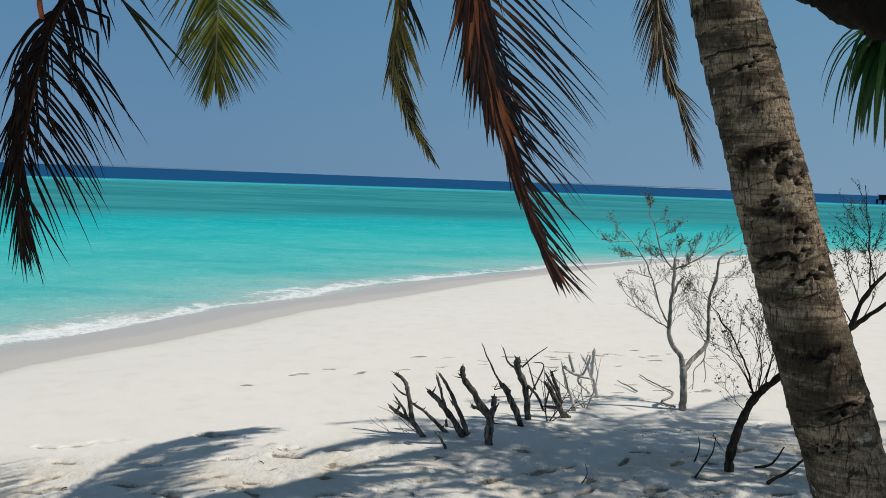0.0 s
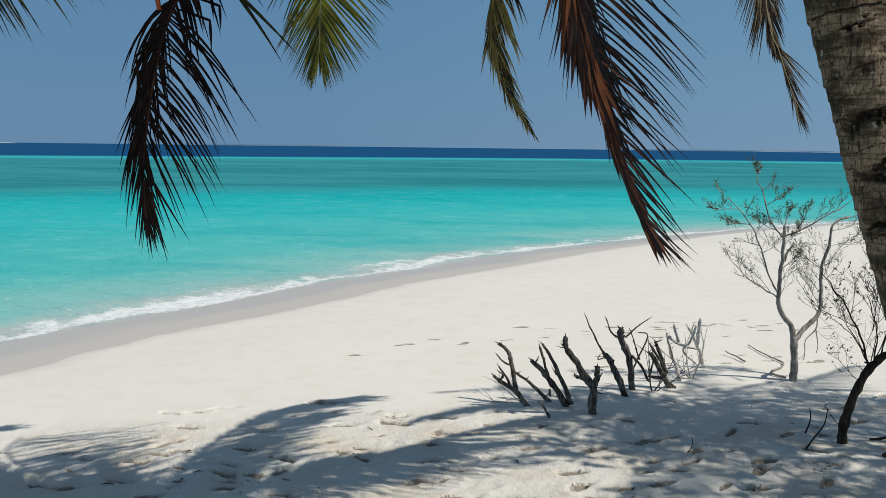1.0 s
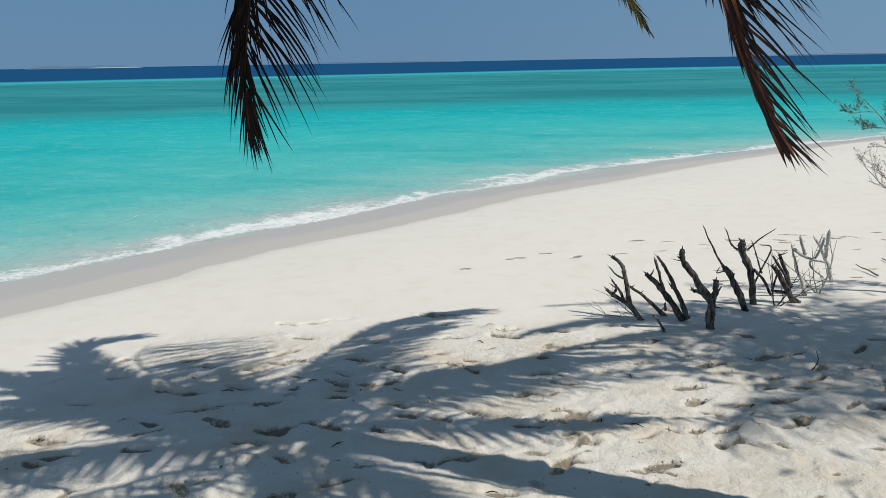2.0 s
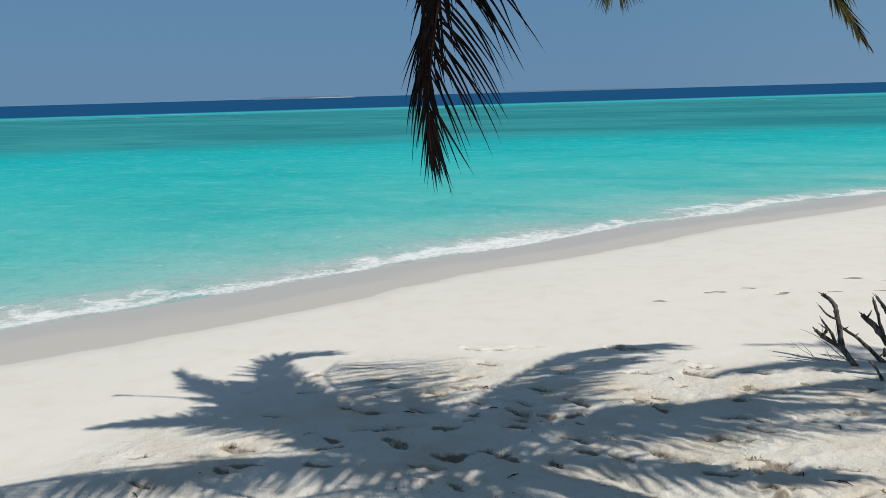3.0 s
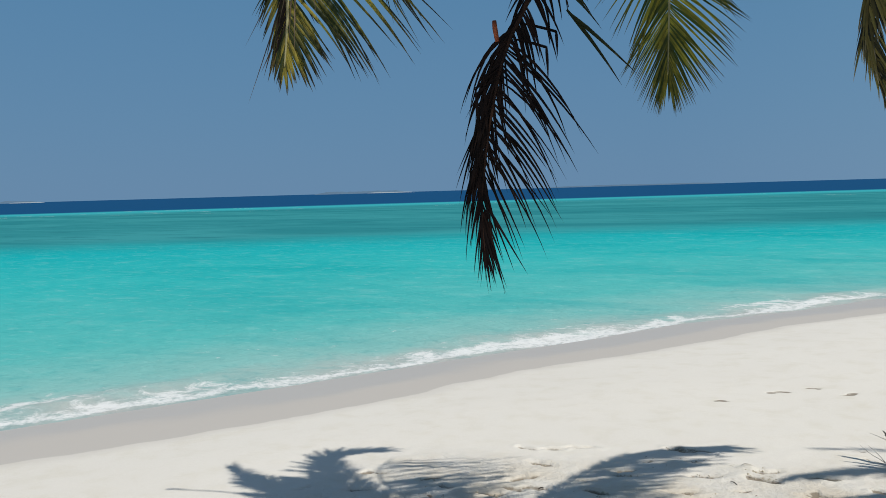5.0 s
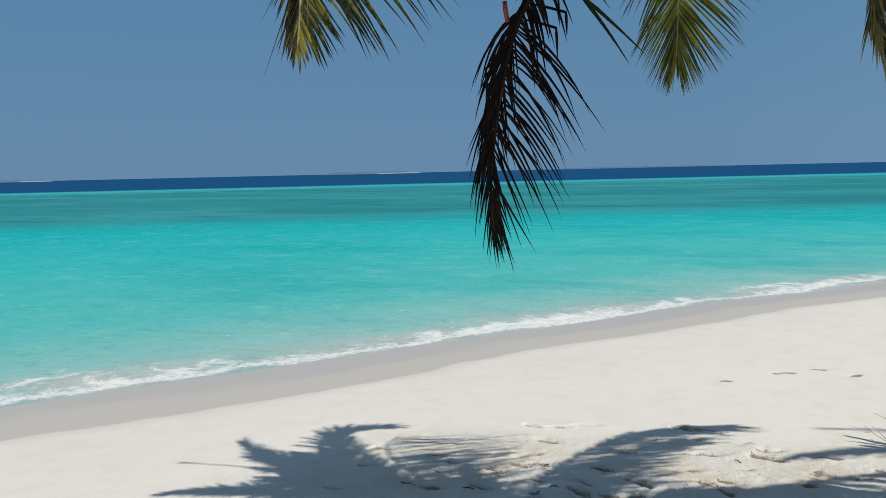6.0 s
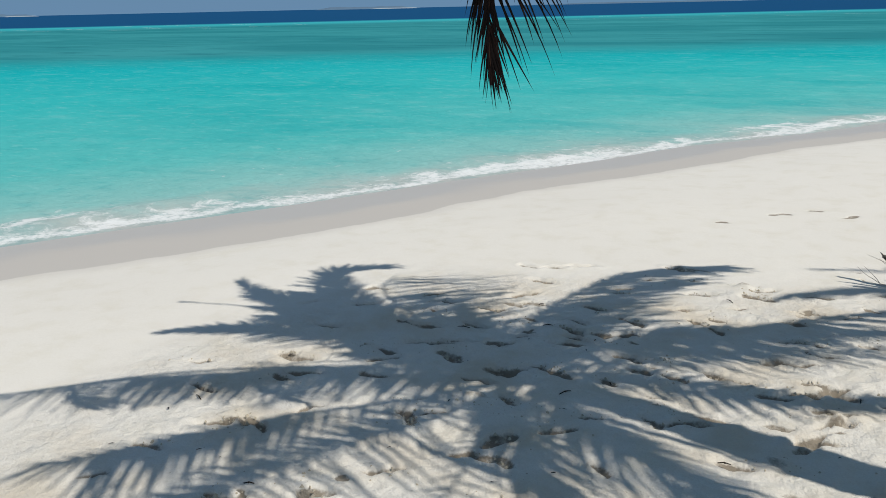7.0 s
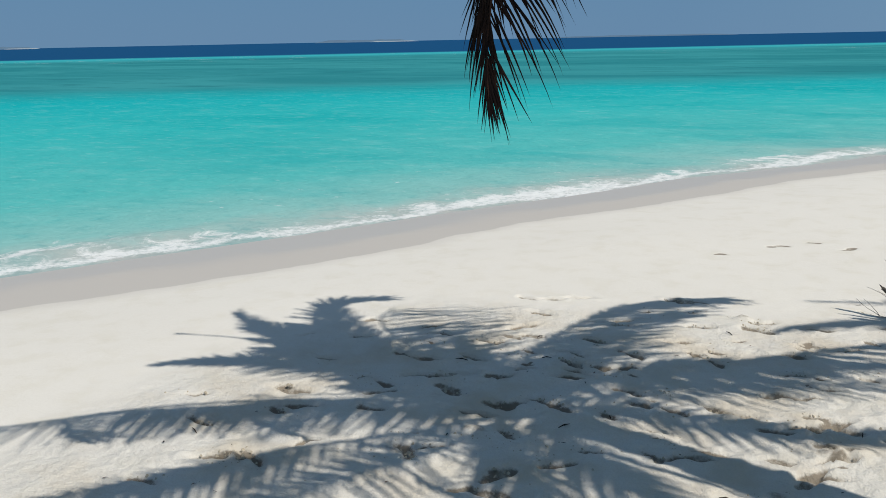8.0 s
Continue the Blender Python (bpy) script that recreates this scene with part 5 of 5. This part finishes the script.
dead_stump((0.51, 7.87), [([(0, -0.06), (-0.01, 0.1), (0.0, 0.22), (-0.06, 0.31), (-0.15, 0.47), (-0.25, 0.60), (-0.27, 0.72)], 0.036, 0.018), ([(0, 0.18), (0.03, 0.32), (0.04, 0.42)], 0.026, 0.020), ([(-0.05, 0.29), (-0.12, 0.33), (-0.165, 0.34)], 0.018, 0.012), ([(-0.24, 0.58), (-0.31, 0.58)], 0.006, 0.003), ([(0.02, 0.2), (0.09, 0.195)], 0.008, 0.003)], DEADWOOD, 4, "dark forked dead stump standing in the sand")
dead_stump((0.12, 7.7), [([(0.01, -0.04), (-0.04, 0.06), (-0.1, 0.14)], 0.011, 0.007)], DEADWOOD, 5, "short dark dead stick in the sand")
dead_stump((0.88, 8.52), [([(0, -0.06), (-0.08, 0.15), (-0.18, 0.34), (-0.23, 0.40)], 0.028, 0.022), ([(-0.22, 0.39), (-0.35, 0.62), (-0.44, 0.83)], 0.009, 0.004), ([(-0.24, 0.39), (-0.3, 0.37), (-0.28, 0.42)], 0.005, 0.003)], DEADWOOD, 6, DARK_LABEL)
dead_stump((0.96, 8.78), [([(0, -0.06), (-0.03, 0.18), (-0.07, 0.38), (-0.14, 0.53), (-0.13, 0.62)], 0.030, 0.026), ([(-0.14, 0.52), (-0.24, 0.59), (-0.30, 0.73)], 0.011, 0.004), ([(-0.09, 0.52), (0.05, 0.65), (0.15, 0.73)], 0.007, 0.003), ([(-0.03, 0.36), (0.06, 0.27), (0.14, 0.1)], 0.014, 0.009), ([(0, 0.2), (0.12, 0.46), (0.13, 0.55), (0.05, 0.56)], 0.008, 0.004), ([(0.06, 0.3), (-0.04, 0.6)], 0.007, 0.004)], DEADWOOD, 7, DARK_LABEL)
dead_stump((1.37, 8.9), [([(0, -0.06), (-0.12, 0.17), (-0.24, 0.36)], 0.028, 0.018), ([(-0.07, 0.15), (-0.15, 0.36), (-0.19, 0.48)], 0.020, 0.012), ([(-0.08, 0.18), (-0.25, 0.46)], 0.014, 0.010), ([(0.03, 0.0), (-0.1, 0.09), (-0.24, 0.11)], 0.016, 0.010), ([(-0.24, 0.1), (-0.2, 0.25), (-0.21, 0.36)], 0.010, 0.006)], DEADWOOD, 8, DARK_LABEL)
dead_stump((1.50, 9.2), [([(0, -0.06), (-0.06, 0.14), (-0.12, 0.32), (-0.17, 0.5)], 0.018, 0.009), ([(-0.17, 0.49), (-0.05, 0.41), (0.13, 0.37)], 0.015, 0.010), ([(-0.06, 0.44), (-0.12, 0.62)], 0.013, 0.010), ([(0.11, 0.62), (0.05, 0.43), (0.0, 0.33), (0.13, 0.2)], 0.012, 0.008)], PALEWOOD, 9, PALE_LABEL)
dead_stump((1.84, 9.79), [([(0, -0.06), (-0.05, 0.16), (-0.14, 0.36), (-0.21, 0.46)], 0.018, 0.010), ([(-0.10, 0.27), (-0.09, 0.57)], 0.018, 0.014), ([(-0.15, 0.38), (-0.12, 0.48)], 0.008, 0.005)], PALEWOOD, 10, PALE_LABEL)


def dead_brush(place, shoots, mat, seed, label):
    """A dry leafless tangle of thin branches."""
    holder = tagged(new("dead_brush"), label, "brushwood")
    x0, y0 = place
    rnd = random.Random(seed)
    for way, length, radius in shoots:
        g = Geo()
        twigs(g, g, (x0, y0, height_at(x0, y0) - 0.03), way, length, radius, 1, rnd, 0.0, 0.05, 0.8)
        g.done("branch", mat, holder)


dead_brush((1.62, 9.3), [((-0.5, 0, 0.8), 0.42, 0.010), ((0.3, 0, 0.9), 0.45, 0.010), ((-0.1, 0.2, 1), 0.36, 0.008)], PALEWOOD, 3, "bleached dry brushwood beside the dead stumps")
dead_brush((1.15, 8.75), [((0.5, 0, 0.7), 0.40, 0.008), ((-0.2, 0, 1), 0.42, 0.008), ((0.9, 0.2, 0.4), 0.36, 0.007)], DEADWOOD, 5, "dark dry brushwood between the dead stumps")
dead_brush((-0.1, 8.1), [((-0.6, 0, 0.6), 0.34, 0.006), ((-0.9, 0, 0.3), 0.32, 0.006)], GREYWOOD, 8, "thin grey dry twigs beside the dead stumps")


def fallen_branch(pts, r, mat, label, seed):
    holder = tagged(new("fallen_branch"), label, "branch")
    line = [(x, y, height_at(x, y) + z) for x, y, z in pts]
    line = spline(line, 6 * len(line))
    g = Geo()
    g.tube([p + noise.noise_vector(p * 8) * 0.01 for p in line], [r * (1 - 0.6 * k / len(line)) for k in range(len(line))], 7, 0.12, seed)
    g.done("stem", mat, holder)


# this first branch is made up: it stands in for the young tree's shadow
fallen_branch([(2.62, 9.45, 0.02), (2.53, 9.66, 0.02), (2.77, 10.1, 0.02), (2.66, 10.55, 0.02), (2.58, 11.0, 0.02)], 0.014, GREYWOOD, "crooked grey branch standing in for the young tree's shadow", 3)
fallen_branch([(2.35, 10.1, 0.02), (2.28, 10.3, 0.03), (2.2, 10.5, 0.05)], 0.012, GREYWOOD, "short grey stick lying on the sand", 4)
fallen_branch([(2.75, 7.05, 0.01), (3.0, 7.2, 0.10), (3.3, 7.4, 0.22)], 0.016, DARKWOOD, "dark stick propped on the sand", 5)
fallen_branch([(2.2, 7.2, 0.0), (2.35, 7.3, 0.16), (2.4, 7.34, 0.3)], 0.008, DARKWOOD, "thin dark stick stuck in the sand", 6)
fallen_branch([(2.30, 7.6, 0.0), (2.34, 7.6, 0.12), (2.33, 7.6, 0.22)], 0.008, DARKWOOD, "thin dark stick stuck in the sand", 7)
fallen_branch([(2.8, 7.5, 0.0), (2.95, 7.5, 0.05), (3.05, 7.5, 0.2)], 0.014, DARKWOOD, "dark stick propped on the sand", 8)
fallen_branch([(1.2, 6.9, 0.0), (1.25, 6.95, 0.07), (1.24, 7.0, 0.13)], 0.005, DARKWOOD, "thin dark twig stuck in the sand", 9)


# ---------------------------------------------------------------- the trees beside the view
def screw_pine():
    tree = tagged(new("screw_pine"), "leaning dark limb with hanging tufts of green strap leaves", "tree")
    g = Geo()
    line = spline([(5.3, 0.7, -0.25), (4.7, 0.95, 0.8), (3.2, 1.5, 2.05), (1.9, 1.95, 2.72), (1.2, 2.22, 2.87), (1.09, 2.27, 2.90), (0.94, 2.34, 2.985), (0.82, 2.37, 3.11)], 150)
    g.tube([p + noise.noise_vector(p * 8) * 0.012 for p in line], [(0.15 - 0.07 * k / 150) * (1 + 0.10 * noise.noise(line[k] * 17)) for k in range(151)], 20, 0.05, 3)
    g.done("trunk", SHADEDWOOD, tree)
    rnd = random.Random(31)
    top = Vector((1.25, 2.50, 2.86))
    s = Geo()
    s.tube(spline([(1.25, 2.2, 2.86), (1.23, 2.36, 2.90), top], 8), [0.024] * 9, 8, 0.1, 2)
    s.done("branchlet", DARKWOOD, tree)
    l = Geo()
    for i in range(95):
        a = rnd.uniform(0, 6.28)
        w = Vector((math.cos(a) * 0.5, math.sin(a) * 0.5, rnd.uniform(-0.8, 0.25)))
        l.blade(top + w * 0.02, w, (0, 0, 1), rnd.uniform(0.20, 0.36), rnd.uniform(0.018, 0.030), rnd.uniform(3.0, 5.0), 8, rnd.uniform(-0.2, 0.2), 0.45)
    l.blade(top, (-1, 0.1, 0.3), (0, 0, 1), 0.22, 0.02, 1.9, 8, 0, 0.45)
    tagged(l.done("leaf_tuft", STRAP, tree), kind="stuff")
    # unseen tufts, added to shade the foot of the palm's trunk
    foot = ((3.6, 4.0, 3.15), (3.55, 3.95, 2.7), (3.12, 4.04, 2.25), (3.32, 4.10, 2.65))
    for low in foot:
        s = Geo()
        s.tube(spline([(4.3, 1.1, 1.2), (4.1, 2.6, low[2] - 0.1), low], 10), [0.06 - 0.003 * k for k in range(11)], 9, 0.1, 7)
        s.done("branchlet", DARKWOOD, tree)
    # more unseen tufts, added to keep the sand's bounce light off the trunk
    crown = ((3.4, 1.8, 3.2), (4.2, 2.4, 3.6), (3.4, 0.6, 3.0), (4.4, 1.2, 3.9), (5.2, 2.2, 3.5), (3.9, -0.3, 3.3), (5.3, 0.2, 3.9), (4.6, -1.0, 3.4), (5.9, 1.3, 3.7), (6.2, 0.0, 3.4), (5.4, -1.3, 3.2))
    for high in crown:
        s = Geo()
        s.tube(spline([(4.7, 0.95, 0.8), (0.5 * high[0] + 2.4, 0.5 * high[1] + 0.45, high[2] - 0.9), high], 10), [0.07 - 0.004 * k for k in range(11)], 9, 0.1, 8)
        s.done("branchlet", DARKWOOD, tree)
    for cx, cy, cz in foot + crown:
        l = Geo()
        for i in range(130):
            a = rnd.uniform(0, 6.28)
            w = Vector((math.cos(a), math.sin(a), rnd.uniform(-0.2, 0.8)))
            l.blade(Vector((cx, cy, cz)) + w * 0.04, w, (0, 0, 1), rnd.uniform(0.5, 0.8), rnd.uniform(0.045, 0.065), rnd.uniform(1.2, 2.6), 8, rnd.uniform(-0.2, 0.2), 0.4)
        tagged(l.done("leaf_tuft", STRAP, tree), kind="stuff")


screw_pine()


def neighbour_palm():
    # stands out of view; added to cast frond shade on the right-hand sand
    palm = tagged(new("coconut_palm"), "unseen taller coconut palm with a full green crown, added for its shade", "palm tree")
    hub = Vector((7.5, 6.5, 6.6))
    g = Geo()
    g.tube(spline([(8.6, 5.2, -0.2), (8.4, 5.6, 2.0), (7.8, 6.2, 4.6), hub], 60), [0.19 - 0.07 * k / 60 + 0.006 * (k % 2) for k in range(61)], 16, 0.02, 6)
    g.done("trunk", BARK, palm)
    rnd = random.Random(14)
    for i in range(18):
        a = i * 2.4 + rnd.uniform(-0.2, 0.2) if i < 16 else 2.7 + 0.3 * (i - 16)
        out = Vector((math.cos(a), math.sin(a), 0))
        r, drop = rnd.uniform(2.4, 3.4) + (0.5 if i >= 16 else 0), rnd.uniform(-0.2, 1.3)
        frond(palm, [hub + out * 0.05, hub + out * (r * 0.35) + Vector((0, 0, 0.9)), hub + out * (r * 0.7) + Vector((0, 0, 0.75)), hub + out * r - Vector((0, 0, drop))], GREEN, RACHIS, long=0.8, count=60, ang=(56, 56), droop=1.3, seed=100 + i, width=0.046, drift=(0.3, -0.4, -0.1))
    for i, (line, tip, rows) in enumerate(((((2.2, 7.9), (0.9, 8.45), (-0.1, 8.62), (-0.95, 8.38)), 6.2, ((34, 0.25, 0.98, 0.45, 0.22, 50, 18, 0.03), (14, 0.25, 0.9, 0.3, 0.16, -44, -16, 0.03))),
                                           (((1.9, 7.8), (0.6, 8.25), (-0.4, 8.02), (-1.0, 7.55)), 6.0, ((110, 0.25, 0.98, 0.75, 0.34, 54, 18, 0.065), (20, 0.25, 0.9, 0.3, 0.16, -44, -16, 0.03))))):
        cast_frond(palm, line, tip, rows, 300 + i, hub)


neighbour_palm()


def shade_tree():
    # an invented tree out of view that blocks sun from the right-hand sand
    tree = tagged(new("shade_tree"), "unseen broad leafy tree added to shade the sand round the stumps", "tree")
    rnd = random.Random(77)
    g = Geo()
    g.tube(spline([(10.4, 5.4, -0.2), (10.2, 5.6, 1.6), (9.4, 6.2, 3.6), (8.6, 6.8, 5.2)], 24), [0.26 - 0.12 * k / 24 for k in range(25)], 12, 0.08, 4)
    g.done("trunk", DARKWOOD, tree)
    tips = []
    for i in range(12):
        b = Vector((9.4, 6.2, 3.6)).lerp(Vector((8.6, 6.8, 5.2)), rnd.random())
        e = Vector((rnd.uniform(5.0, 9.8), rnd.uniform(4.8, 8.3), rnd.uniform(5.6, 6.8)))
        s = Geo()
        line = spline([b, b.lerp(e, 0.5) + Vector((0, 0, 0.35)), e], 12)
        s.tube(line, [0.07 - 0.055 * k / 12 for k in range(13)], 7, 0.08, i)
        s.done("limb", DARKWOOD, tree)
        tips += line[6:]
    l = Geo()
    for i in range(1100):
        c = rnd.choice(tips)
        p = c + Vector((rnd.gauss(0, 0.42), rnd.gauss(0, 0.42), rnd.gauss(0.1, 0.22)))
        l.blade(p, (rnd.uniform(-1, 1), rnd.uniform(-1, 1), rnd.uniform(-0.5, 0.4)), (rnd.uniform(-0.5, 0.5), rnd.uniform(-0.5, 0.5), 1), rnd.uniform(0.13, 0.24), rnd.uniform(0.07, 0.11), 0.5, 3, 0, 0.25)
    # low outer boughs over the dead stumps, added to deepen the shade there
    for i, e in enumerate(((4.4, 6.5, 6.0), (4.7, 7.1, 6.1), (4.5, 7.6, 5.9), (5.1, 7.9, 6.1))):
        s = Geo()
        b = Vector((8.6, 6.8, 5.2))
        s.tube(spline([b, b.lerp(Vector(e), 0.5) + Vector((0, 0, 0.4)), Vector(e)], 12), [0.06 - 0.047 * k / 12 for k in range(13)], 7, 0.08, 30 + i)
        s.done("limb", DARKWOOD, tree)
        for k in range(70):
            p = Vector(e) + Vector((rnd.gauss(0.1, 0.30), rnd.gauss(0, 0.28), rnd.gauss(0, 0.16)))
            l.blade(p, (rnd.uniform(-1, 1), rnd.uniform(-1, 1), rnd.uniform(-0.5, 0.4)), (rnd.uniform(-0.5, 0.5), rnd.uniform(-0.5, 0.5), 1), rnd.uniform(0.13, 0.24), rnd.uniform(0.07, 0.11), 0.5, 3, 0, 0.25)
    tagged(l.done("foliage", STRAP, tree), kind="stuff")


shade_tree()


# ---------------------------------------------------------------- litter on the sand
def litter():
    rnd = random.Random(52)
    l, t = Geo(), Geo()
    while len(l.v) < 9 * 80:
        x, y = rnd.uniform(-4.0, 5.0), rnd.uniform(3.0, 9.5)
        if ground_trample(x, y) < rnd.uniform(0.2, 0.9):
            continue
        p = Vector((x, y, height_at(x, y) + 0.006))
        a = rnd.uniform(0, 6.28)
        if rnd.random() < 0.3:
            w = Vector((math.cos(a), math.sin(a), 0)) * rnd.uniform(0.02, 0.05)
            t.tube([p - w, p + Vector((0, 0, 0.008)), p + w], [0.003, 0.004, 0.002], 5)
        l.blade(p, (math.cos(a), math.sin(a), 0.15), (0, 0, 1), rnd.uniform(0.015, 0.045), rnd.uniform(0.008, 0.018), 0.4, 2, 0, 0.5)
    tagged(l.done("leaf_litter", BROWN), "small dry brown leaf scraps scattered on trodden sand", "litter", kind="stuff")
    tagged(t.done("twig_litter", DARKWOOD), "short dry twigs scattered on trodden sand", "litter", kind="stuff")


litter()


def sand_crumbs():
    """Damp crumbs of sand kicked up round the footprints."""
    rnd = random.Random(63)
    spots = [(-3.41, 3.67), (-2.61, 4.15), (-2.02, 4.55), (-2.37, 4.61), (-0.4, 5.38), (-0.59, 4.65), (-2.02, 7.87), (-1.38, 7.55), (-0.46, 5.35), (0.1, 5.2), (0.5, 5.6), (-0.1, 7.1), (-1.9, 5.9), (-1.5, 5.7), (1.6, 6.2), (2.1, 6.6), (1.2, 5.8), (2.4, 7.0)]
    for x, y, a, k in footprints():
        if ground_trample(x, y) > 0.3 and rnd.random() < 0.45:
            spots.append((x + rnd.uniform(-0.08, 0.08), y + rnd.uniform(-0.08, 0.08)))
    v, f = [], []
    for n, (cx, cy) in enumerate(spots):
        for _ in range(30 if n < 18 else 9):
            x, y = cx + rnd.gauss(0, 0.085), cy + rnd.gauss(0, 0.05)
            r = min(0.010, 0.0025 + abs(rnd.gauss(0, 0.003)))
            z = height_at(x, y)
            start = len(v)
            for k in range(6):
                a = k * math.pi / 3 + rnd.uniform(-0.3, 0.3)
                q = r * rnd.uniform(0.8, 2.0)
                v.append((x + math.cos(a) * q, y + math.sin(a) * q, z - 0.006))
            for k in range(4):
                a = k * math.pi / 2 + rnd.uniform(-0.4, 0.4)
                q = r * rnd.uniform(0.4, 0.8)
                v.append((x + math.cos(a) * q, y + math.sin(a) * q, z + r * rnd.uniform(0.5, 1.0)))
            f += [(start + 6, start + 7, start + 8, start + 9), (start, start + 1, start + 6), (start + 1, start + 7, start + 6), (start + 1, start + 2, start + 7), (start + 2, start + 3, start + 7), (start + 3, start + 8, start + 7), (start + 3, start + 4, start + 8), (start + 4, start + 9, start + 8), (start + 4, start + 5, start + 9), (start + 5, start, start + 9), (start, start + 6, start + 9)]
    tagged(mesh_object("sand_crumbs", v, f, CRUMB, smooth=False), "crumbs of damp tan sand kicked up round the footprints", "sand", kind="stuff")


sand_crumbs()
